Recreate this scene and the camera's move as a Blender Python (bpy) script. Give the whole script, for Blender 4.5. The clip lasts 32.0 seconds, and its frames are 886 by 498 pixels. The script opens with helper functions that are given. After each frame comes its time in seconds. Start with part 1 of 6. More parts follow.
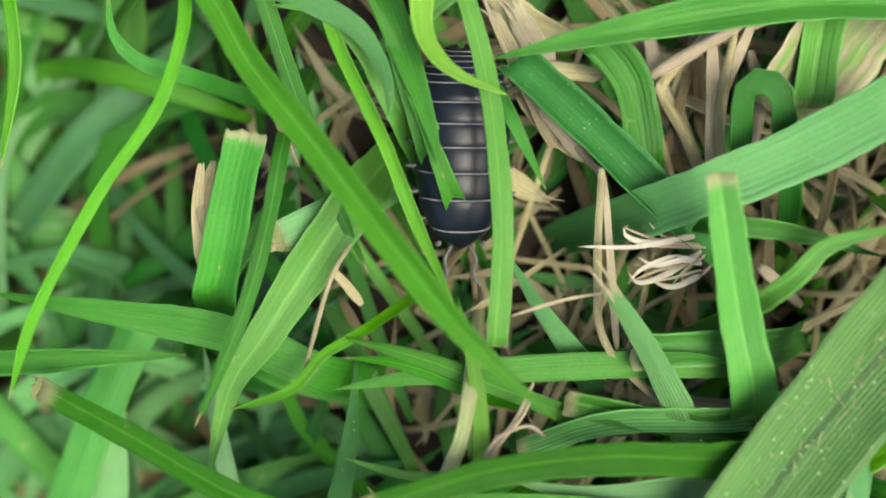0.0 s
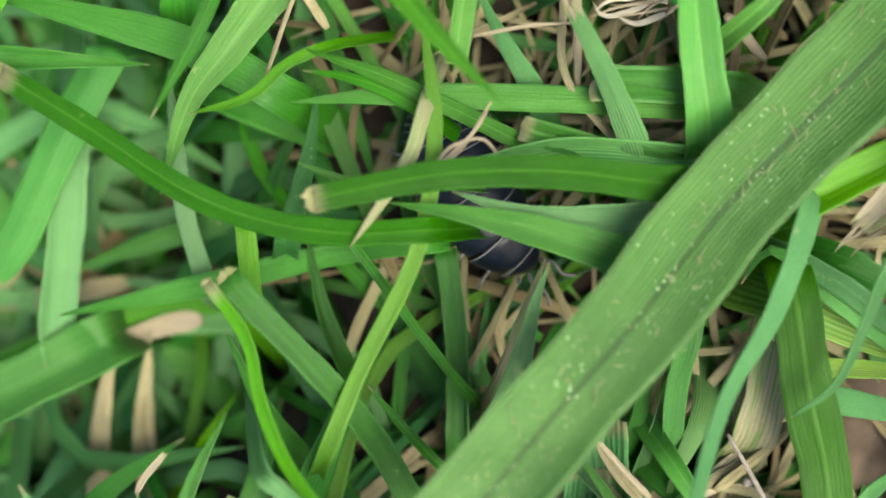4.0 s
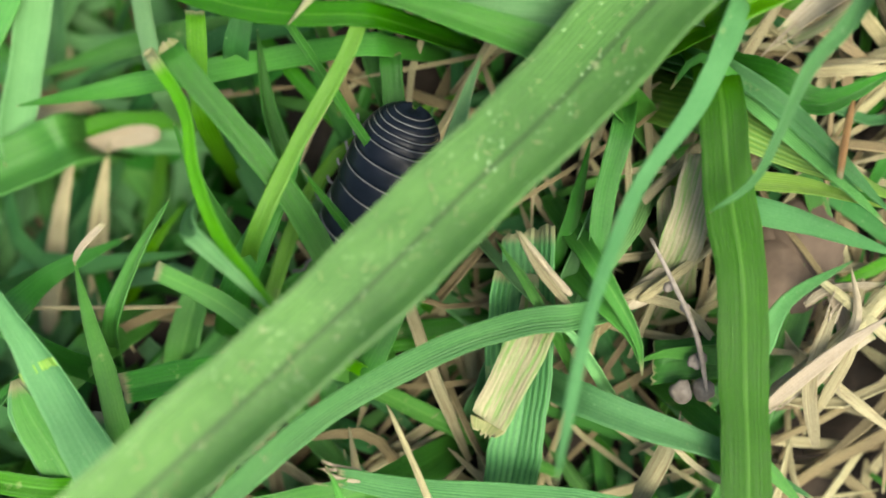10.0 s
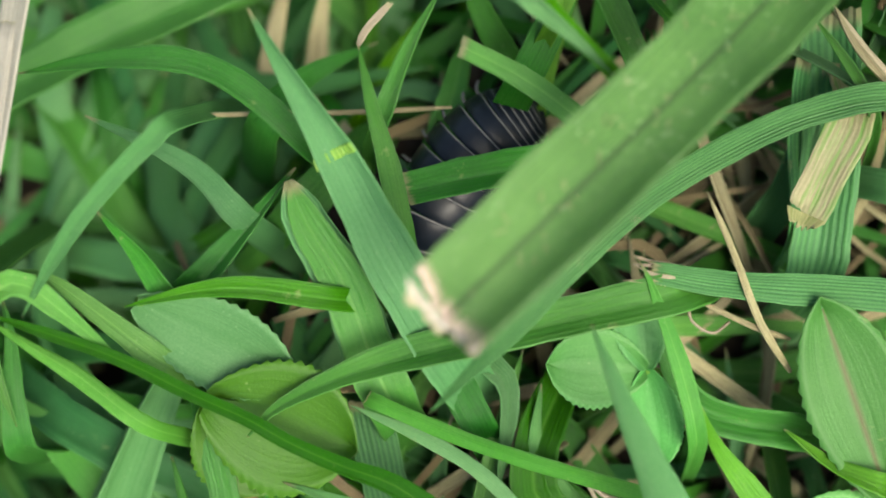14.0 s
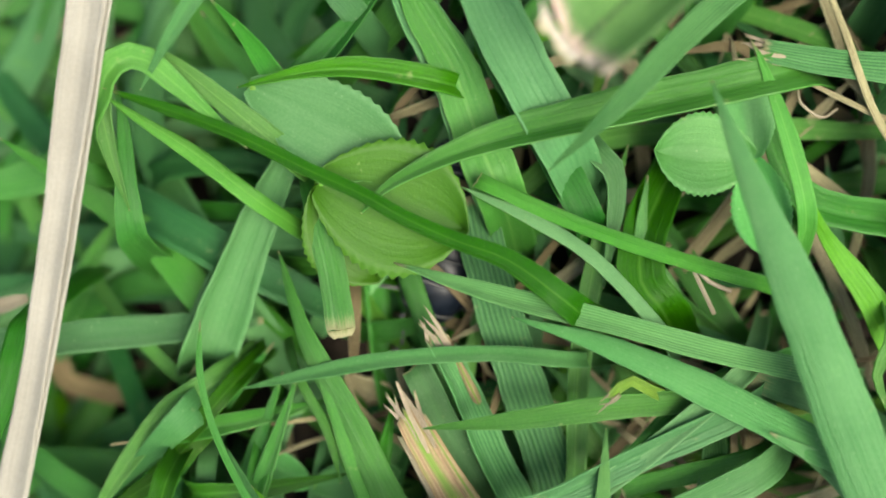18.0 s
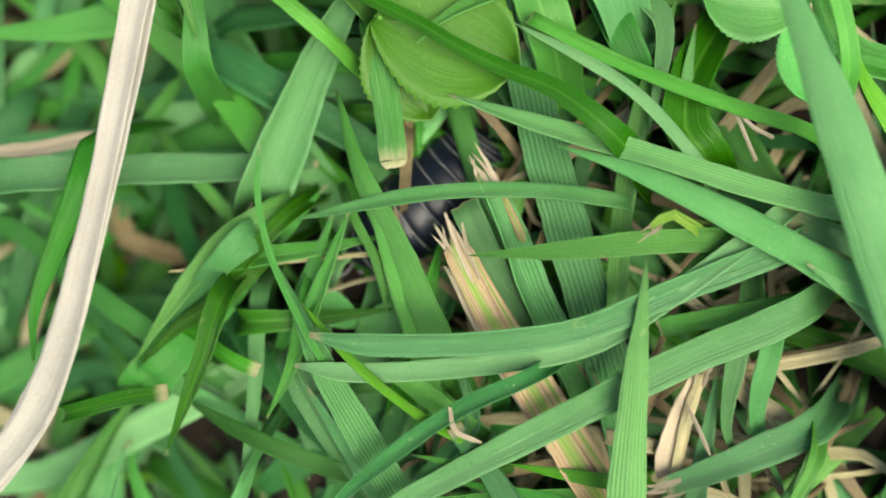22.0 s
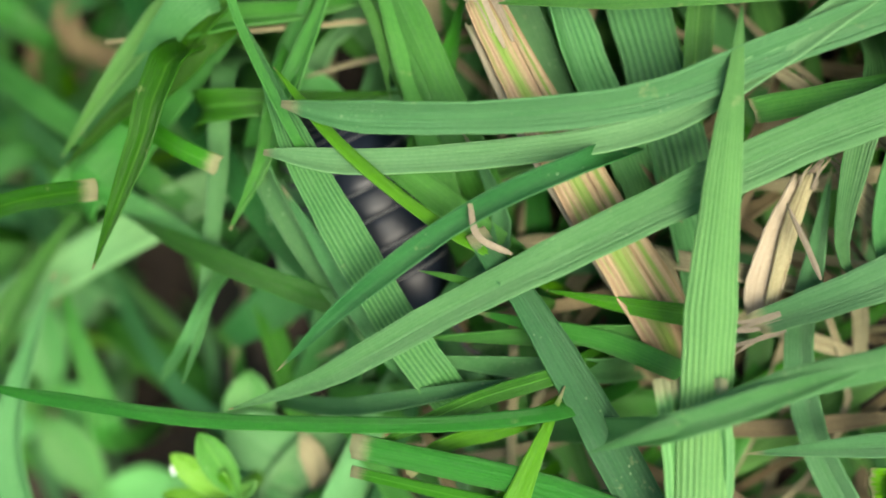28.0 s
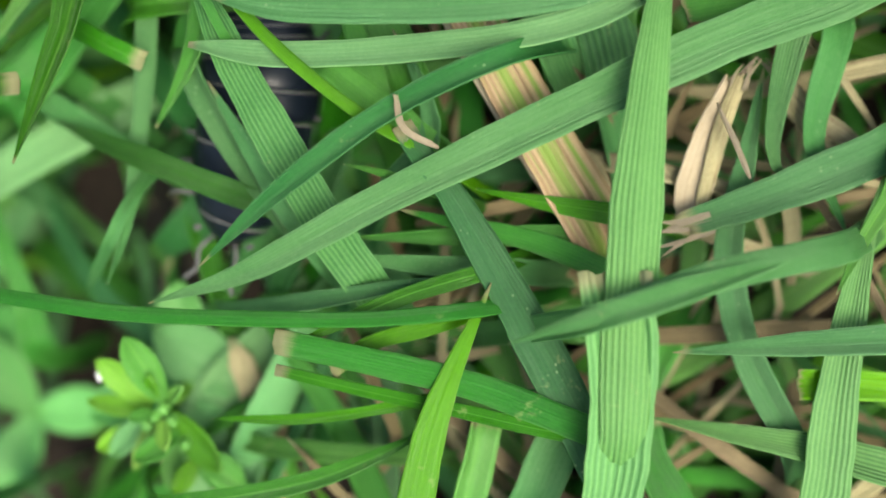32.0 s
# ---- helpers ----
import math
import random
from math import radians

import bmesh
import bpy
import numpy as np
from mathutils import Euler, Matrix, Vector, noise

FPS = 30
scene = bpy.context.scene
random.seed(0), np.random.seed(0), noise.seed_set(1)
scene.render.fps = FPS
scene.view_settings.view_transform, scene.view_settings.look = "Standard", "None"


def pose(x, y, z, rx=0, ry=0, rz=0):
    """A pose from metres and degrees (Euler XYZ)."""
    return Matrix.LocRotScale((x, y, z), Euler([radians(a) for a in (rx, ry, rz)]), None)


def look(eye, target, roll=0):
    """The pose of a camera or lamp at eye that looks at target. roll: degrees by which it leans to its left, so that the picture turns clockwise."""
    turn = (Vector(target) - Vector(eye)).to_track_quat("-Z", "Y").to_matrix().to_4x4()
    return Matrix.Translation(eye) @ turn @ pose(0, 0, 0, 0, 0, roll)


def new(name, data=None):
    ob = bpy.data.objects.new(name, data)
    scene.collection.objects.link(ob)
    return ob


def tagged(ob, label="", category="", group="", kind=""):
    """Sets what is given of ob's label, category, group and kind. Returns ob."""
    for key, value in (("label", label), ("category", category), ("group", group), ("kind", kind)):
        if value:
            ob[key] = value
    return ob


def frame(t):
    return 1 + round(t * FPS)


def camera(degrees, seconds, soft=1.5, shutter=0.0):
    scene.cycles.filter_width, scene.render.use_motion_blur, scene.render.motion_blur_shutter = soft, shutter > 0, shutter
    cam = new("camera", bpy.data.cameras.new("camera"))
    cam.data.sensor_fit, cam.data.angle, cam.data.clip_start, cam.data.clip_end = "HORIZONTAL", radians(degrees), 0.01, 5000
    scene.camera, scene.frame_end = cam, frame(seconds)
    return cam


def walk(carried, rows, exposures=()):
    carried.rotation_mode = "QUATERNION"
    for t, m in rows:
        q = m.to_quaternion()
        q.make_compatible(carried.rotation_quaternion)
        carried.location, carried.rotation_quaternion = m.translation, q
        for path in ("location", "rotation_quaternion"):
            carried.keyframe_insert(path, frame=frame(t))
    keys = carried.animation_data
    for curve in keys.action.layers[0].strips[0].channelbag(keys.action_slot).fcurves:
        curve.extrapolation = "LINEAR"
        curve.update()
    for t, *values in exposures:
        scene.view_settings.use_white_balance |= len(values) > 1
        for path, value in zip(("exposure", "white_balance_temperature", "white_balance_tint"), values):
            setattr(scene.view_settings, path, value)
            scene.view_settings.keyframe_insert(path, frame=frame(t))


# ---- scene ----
cam = camera(40.0, 32.0, soft=1.8)
cam.data.dof.use_dof = True
cam.data.dof.focus_distance = 0.079
cam.data.dof.aperture_fstop = 15.0
PATH = [
    (0, 0.00000, 0.00000, 0.10475, -0.87, -0.98, -6.65),
    (0.5, 0.00039, -0.00033, 0.10559, -0.85, -0.59, -6.29),
    (1, 0.00020, -0.00225, 0.10599, -1.10, -0.28, -6.08),
    (1.5, -0.00049, -0.00527, 0.10674, -0.91, -0.19, -5.70),
    (2, -0.00163, -0.01030, 0.10781, -0.20, 0.30, -4.80),
    (2.5, 0.00123, -0.01543, 0.10625, -0.13, 0.44, -3.95),
    (3, 0.00271, -0.01759, 0.10524, -0.51, -0.29, -3.00),
    (3.5, 0.00176, -0.01892, 0.10582, -0.71, -0.40, -2.62),
    (4, 0.00188, -0.02072, 0.10524, -0.93, -0.66, -2.38),
    (4.5, 0.00341, -0.02269, 0.10433, -0.99, -1.07, -2.08),
    (6.5, 0.00768, -0.02739, 0.10511, -0.97, -0.40, -0.70),
    (7, 0.00910, -0.02668, 0.10599, -0.78, -0.20, -0.93),
    (7.5, 0.00910, -0.02679, 0.10555, -0.71, -0.24, -1.01),
    (8, 0.00970, -0.02717, 0.10570, -0.57, -0.27, -1.13),
    (8.5, 0.00991, -0.02838, 0.10573, -0.47, 0.00, -1.07),
    (9, 0.00940, -0.02980, 0.10605, -0.55, -0.06, -0.97),
    (9.5, 0.00922, -0.03227, 0.10685, -0.73, 0.15, -0.40),
    (10, 0.00865, -0.03642, 0.10810, -0.92, 0.63, 0.69),
    (10.5, 0.00694, -0.03731, 0.10865, -0.88, 1.10, 0.72),
    (11, 0.00715, -0.03763, 0.10877, -1.02, 1.27, 0.64),
    (11.5, 0.00670, -0.03849, 0.10956, -1.45, 2.18, 0.83),
    (12, 0.00536, -0.03865, 0.11042, -2.31, 3.04, 1.08),
    (12.5, -0.00089, -0.04067, 0.10930, -1.71, 2.42, 0.80),
    (13, -0.00704, -0.04841, 0.10677, -1.75, 1.27, 0.71),
    (13.5, -0.01235, -0.05251, 0.10305, -1.95, -0.76, 0.53),
    (14, -0.01813, -0.05161, 0.10099, -1.19, -2.40, -0.44),
    (14.5, -0.02185, -0.05529, 0.09973, -0.50, -2.90, -1.22),
    (15, -0.02610, -0.06214, 0.09956, -0.43, -2.44, -1.38),
    (15.5, -0.02491, -0.06248, 0.09999, -0.46, -2.24, -0.80),
    (17.5, -0.02509, -0.06728, 0.10131, -0.12, -1.77, -0.56),
    (18, -0.02499, -0.06876, 0.10148, -0.05, -1.64, -0.42),
    (18.5, -0.02413, -0.07067, 0.10102, -0.12, -1.49, -0.09),
    (19, -0.02436, -0.07354, 0.10296, 0.18, -1.35, 0.39),
    (19.5, -0.02445, -0.07818, 0.10375, 0.68, -0.57, 0.95),
    (20, -0.02428, -0.07901, 0.10319, 0.95, -0.16, 1.17),
    (20.5, -0.02470, -0.07942, 0.10371, 0.94, 0.13, 1.04),
    (21, -0.02514, -0.08074, 0.10399, 0.75, 0.29, 1.50),
    (21.5, -0.02506, -0.08170, 0.10419, 0.75, 0.40, 1.53),
    (22, -0.02500, -0.08257, 0.10467, 0.85, 0.58, 1.73),
    (22.5, -0.02614, -0.08692, 0.10559, 0.41, 0.84, 1.98),
    (23, -0.02861, -0.08818, 0.10625, -0.98, 0.87, 1.99),
    (23.5, -0.02879, -0.08606, 0.10636, -1.63, 0.97, 1.92),
    (24, -0.02822, -0.08617, 0.10635, -1.79, 1.15, 1.70),
    (24.5, -0.02732, -0.08444, 0.10702, -2.21, 1.63, 1.71),
    (26.5, -0.02358, -0.08983, 0.08439, -0.51, 1.57, 1.89),
    (27, -0.02454, -0.09383, 0.08128, -0.38, 2.04, 2.14),
    (27.5, -0.02443, -0.09483, 0.08117, -0.50, 2.11, 2.48),
    (28, -0.02415, -0.09460, 0.08128, -0.49, 2.04, 2.42),
    (28.5, -0.02382, -0.09539, 0.08105, -0.57, 2.18, 2.52),
    (29, -0.02362, -0.09676, 0.08123, -0.47, 2.22, 2.60),
    (29.5, -0.02334, -0.09678, 0.08068, -0.75, 2.03, 2.64),
    (30, -0.02170, -0.09850, 0.07991, -0.52, 1.21, 2.75),
    (30.5, -0.02132, -0.09868, 0.07999, -0.94, 0.52, 2.90),
    (31, -0.02171, -0.09836, 0.08012, -1.24, 0.63, 2.92),
    (31.5, -0.02177, -0.09790, 0.08035, -1.18, 0.75, 2.86),
    (32, -0.02130, -0.09978, 0.08046, -0.85, 0.84, 2.91),
]
walk(cam, [(t, pose(*p)) for t, *p in PATH], exposures=[(t, e, 7200, 4) for t, e in ((0, 1.66), (5, 1.68), (9, 1.76), (12, 1.58), (13, 1.38), (14, 1.44), (19, 1.54), (23, 1.73), (25, 1.76), (27, 1.65), (32, 1.60))])

# ---- light: bright overcast sky ----
world = bpy.data.worlds.new("overcast_sky")
scene.world = world
world.use_nodes = True
wn = world.node_tree.nodes
sky = wn.new("ShaderNodeTexSky")
sky.sky_type = "NISHITA"
sky.sun_disc = False
sky.sun_elevation = radians(62)
sky.sun_rotation = radians(128)
sky.air_density, sky.dust_density, sky.ozone_density = 1.0, 4.0, 1.0
world.node_tree.links.new(sky.outputs[0], wn["Background"].inputs[0])
wn["Background"].inputs[1].default_value = 0.125
sun = new("sun", bpy.data.lights.new("sun", "SUN"))
sun.data.energy, sun.data.angle, sun.data.color = 2.7, radians(32), (1.0, 0.97, 0.92)
sun.matrix_world = look((0.16, -0.12, 0.6), (0, 0, 0))


# ---- materials ----
def adder(t):
    def add(kind, **inputs):
        n = t.nodes.new(kind)
        for k, v in inputs.items():
            k = k.replace("_", " ")
            if isinstance(v, bpy.types.NodeSocket):
                t.links.new(v, n.inputs[k])
            else:
                n.inputs[k].default_value = v
        return n

    return add


def nodes_of(m):
    m.use_nodes = True
    t = m.node_tree
    t.nodes.clear()
    return t, adder(t)


def math(add, t, op, a, b=0.0, c=0.0):
    n = add("ShaderNodeMath")
    n.operation = op
    for i, v in enumerate((a, b, c)):
        if isinstance(v, bpy.types.NodeSocket):
            t.links.new(v, n.inputs[i])
        else:
            n.inputs[i].default_value = v
    return n.outputs[0]


def mixed(add, t, f, a, b, blend="MIX"):
    n = add("ShaderNodeMix")
    n.data_type, n.blend_type = "RGBA", blend
    for i, v in ((0, f), (6, a), (7, b)):
        if isinstance(v, bpy.types.NodeSocket):
            t.links.new(v, n.inputs[i])
        else:
            n.inputs[i].default_value = (*v, 1) if isinstance(v, tuple) else v
    return n.outputs[2]


def span(add, t, v, lo, hi, a=0.0, b=1.0):
    n = add("ShaderNodeMapRange", Value=v)
    for i, x in enumerate((lo, hi, a, b)):
        n.inputs[1 + i].default_value = x
    return n.outputs[0]


def leaf(name, dark, light, veins=9, pale_tip=(0.30, 0.29, 0.16), stripe=0.5, thin=0.42, rough=0.40, specks=0.0, patch=None, patch_amount=0.0, midrib=0.0, rib_color=None, tip_sheen=None, spec=0.36, heart=None):
    """Leaf blade: veins along the length, mottling, pale specks, light passing through."""
    m = bpy.data.materials.new(name)
    t, add = nodes_of(m)
    uv = add("ShaderNodeUVMap")
    sep = add("ShaderNodeSeparateXYZ", Vector=uv.outputs[0])
    u, v = sep.outputs[0], sep.outputs[1]
    geo = add("ShaderNodeNewGeometry")
    info = add("ShaderNodeObjectInfo")
    rnd = math(add, t, "FRACT", math(add, t, "ADD", info.outputs["Random"], geo.outputs["Random Per Island"]))
    wob = add("ShaderNodeTexNoise", Vector=uv.outputs[0], Scale=1.7, Detail=2.0)
    uu = math(add, t, "ADD", u, math(add, t, "MULTIPLY", wob.outputs[0], 0.015))
    wave = math(add, t, "SINE", math(add, t, "MULTIPLY", uu, veins * 6.283))
    across = add("ShaderNodeMapping", Vector=uv.outputs[0])
    across.inputs["Scale"].default_value = (veins * 3.4, 0.16, 1)
    fibre = add("ShaderNodeTexNoise", Vector=across.outputs[0], Scale=1.6, Detail=3.0, Roughness=0.6)
    comb = math(add, t, "ADD", math(add, t, "MULTIPLY", wave, 0.05 + 0.5 * min(stripe, 1.3) ** 1.5), math(add, t, "MULTIPLY", span(add, t, fibre.outputs[0], 0.32, 0.68, -1.0, 1.0), 0.45 - 0.12 * min(stripe, 1.3)))
    vein = span(add, t, comb, -0.75, 0.85)
    stretch = add("ShaderNodeMapping", Vector=uv.outputs[0])
    stretch.inputs["Scale"].default_value = (16, 0.5, 1)
    long_noise = add("ShaderNodeTexNoise", Vector=stretch.outputs[0], Scale=2.2, Detail=4.0, Roughness=0.65)
    mott = add("ShaderNodeTexNoise", Vector=geo.outputs["Position"], Scale=190.0, Detail=5.0)
    fac = math(add, t, "ADD", math(add, t, "MULTIPLY", vein, 0.24 + 0.34 * min(stripe, 1.3)), math(add, t, "MULTIPLY", span(add, t, long_noise.outputs[0], 0.3, 0.7), 0.14))
    dust = add("ShaderNodeTexNoise", Vector=geo.outputs["Position"], Scale=4200.0, Detail=3.0, Roughness=0.7)
    fac = math(add, t, "ADD", fac, math(add, t, "MULTIPLY", span(add, t, mott.outputs[0], 0.3, 0.7, 0.0, 1.0), 0.3))
    fac = math(add, t, "ADD", fac, math(add, t, "MULTIPLY", span(add, t, dust.outputs[0], 0.42, 0.72), 0.2))
    col = mixed(add, t, fac, dark, light)
    hue = add("ShaderNodeHueSaturation", Color=col)
    t.links.new(span(add, t, rnd, 0, 1, 0.490, 0.507), hue.inputs["Hue"])
    t.links.new(span(add, t, math(add, t, "FRACT", math(add, t, "MULTIPLY", rnd, 7.3)), 0, 1, 0.86, 1.34), hue.inputs["Value"])
    t.links.new(span(add, t, math(add, t, "FRACT", math(add, t, "MULTIPLY", rnd, 3.7)), 0, 1, 1.03, 1.14), hue.inputs["Saturation"])
    col = hue.outputs[0]
    # lit edge line along both margins, mixed into the colour as a lighter tint
    rim = span(add, t, math(add, t, "ABSOLUTE", math(add, t, "SUBTRACT", u, 0.5)), 0.455, 0.495)
    col = mixed(add, t, math(add, t, "MULTIPLY", rim, 0.4), col, tuple(min(0.8, c * 1.35) for c in light))
    if midrib:
        rib = span(add, t, math(add, t, "ABSOLUTE", math(add, t, "SUBTRACT", u, 0.5)), 0.0, 0.055, 1.0, 0.0)
        col = mixed(add, t, math(add, t, "MULTIPLY", rib, midrib), col, rib_color or tuple(c * 0.35 for c in dark))
    if patch:
        streak = add("ShaderNodeMapping", Vector=uv.outputs[0])
        streak.inputs["Scale"].default_value = (5.0, 0.9, 1)
        pn = add("ShaderNodeTexNoise", Vector=streak.outputs[0], Scale=2.0, Detail=5.0, Roughness=0.6)
        col = mixed(add, t, math(add, t, "MULTIPLY", span(add, t, pn.outputs[0], 0.58 - 0.2 * patch_amount, 0.74 - 0.2 * patch_amount), 0.85), col, patch)
    if heart:
        core, edge = heart
        wide = math(add, t, "ADD", math(add, t, "ABSOLUTE", math(add, t, "SUBTRACT", uu, 0.46)), math(add, t, "MULTIPLY", span(add, t, long_noise.outputs[0], 0.3, 0.7, -1.0, 1.0), 0.10))
        col = mixed(add, t, math(add, t, "MULTIPLY", span(add, t, wide, 0.06, 0.2, 1.0, 0.0), 0.8), col, core)
        col = mixed(add, t, math(add, t, "MULTIPLY", span(add, t, wide, 0.33, 0.48), 0.7), col, edge)
    scar = add("ShaderNodeTexNoise", Vector=geo.outputs["Position"], Scale=330.0, Detail=4.0, Roughness=0.7)
    col = mixed(add, t, math(add, t, "MULTIPLY", span(add, t, scar.outputs[0], 0.66, 0.74), 0.45), col, (0.30, 0.36, 0.16))
    if pale_tip:
        tip_uv = add("ShaderNodeUVMap")
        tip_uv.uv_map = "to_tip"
        dist = add("ShaderNodeSeparateXYZ", Vector=tip_uv.outputs[0]).outputs[0]
        reach = math(add, t, "MULTIPLY", math(add, t, "ADD", span(add, t, long_noise.outputs[0], 0.3, 0.7, 0.4, 1.3), span(add, t, rnd, 0.1, 1, -1.2, 0.75)), 0.085)
        k = math(add, t, "MULTIPLY", math(add, t, "SUBTRACT", 1.0, math(add, t, "DIVIDE", dist, math(add, t, "MAXIMUM", reach, 0.01))), 1.6)
        k = span(add, t, k, 0.0, 1.0)
        has = math(add, t, "GREATER_THAN", dist, 0.0001)
        col = mixed(add, t, math(add, t, "MULTIPLY", math(add, t, "MULTIPLY", k, has), 0.85), col, pale_tip)
    # sky sheen put into the colour: brighter over the last centimetres to the tip
    if tip_sheen:
        col = mixed(add, t, span(add, t, dist, 0.2, 3.4, 1.0, 0.0), col, mixed(add, t, 1.0, col, tip_sheen, "MULTIPLY"))
    if specks:
        vor = add("ShaderNodeTexVoronoi", Vector=geo.outputs["Position"], Scale=2300.0)
        pick = add("ShaderNodeSeparateXYZ", Vector=vor.outputs["Color"])
        keep = add("ShaderNodeTexNoise", Vector=geo.outputs["Position"], Scale=260.0, Detail=3.0)
        dots = math(add, t, "MULTIPLY", span(add, t, vor.outputs["Distance"], 0.10, 0.26, 1.0, 0.0), math(add, t, "MULTIPLY", span(add, t, pick.outputs[0], 0.62, 0.8), span(add, t, keep.outputs[0], 0.42, 0.6)))
        col = mixed(add, t, math(add, t, "MULTIPLY", dots, specks), col, (0.42, 0.58, 0.34))
    bump = add("ShaderNodeBump", Height=math(add, t, "ADD", vein, math(add, t, "ADD", math(add, t, "MULTIPLY", long_noise.outputs[0], 0.4), math(add, t, "MULTIPLY", dust.outputs[0], 0.5))), Strength=0.75, Distance=0.00010)
    bsdf = add("ShaderNodeBsdfPrincipled", Base_Color=col, Roughness=rough, Normal=bump.outputs[0])
    bsdf.inputs["Specular IOR Level"].default_value = spec
    trans = add("ShaderNodeBsdfTranslucent", Color=mixed(add, t, 1.0, col, (1.25, 1.15, 0.55), "MULTIPLY"))
    mix = add("ShaderNodeMixShader", Fac=thin)
    t.links.new(bsdf.outputs[0], mix.inputs[1])
    t.links.new(trans.outputs[0], mix.inputs[2])
    out = add("ShaderNodeOutputMaterial", Surface=mix.outputs[0])
    return m


def grain(name, a, b, scale=300.0, rough=0.8, bump=0.4, stretch=None, spec=0.3, depth=0.0002):
    m = bpy.data.materials.new(name)
    t, add = nodes_of(m)
    geo = add("ShaderNodeNewGeometry")
    info = add("ShaderNodeObjectInfo")
    n1 = add("ShaderNodeTexNoise", Vector=geo.outputs["Position"], Scale=scale, Detail=6.0, Roughness=0.65)
    n2 = add("ShaderNodeTexNoise", Vector=geo.outputs["Position"], Scale=scale * 0.13, Detail=3.0)
    f = math(add, t, "ADD", math(add, t, "MULTIPLY", span(add, t, n1.outputs[0], 0.3, 0.7), 0.6), math(add, t, "MULTIPLY", span(add, t, n2.outputs[0], 0.3, 0.7), 0.4))
    col = mixed(add, t, f, a, b)
    bp = add("ShaderNodeBump", Height=n1.outputs[0], Strength=bump, Distance=depth)
    bsdf = add("ShaderNodeBsdfPrincipled", Base_Color=col, Roughness=rough, Normal=bp.outputs[0])
    bsdf.inputs["Specular IOR Level"].default_value = spec
    add("ShaderNodeOutputMaterial", Surface=bsdf.outputs[0])
    return m


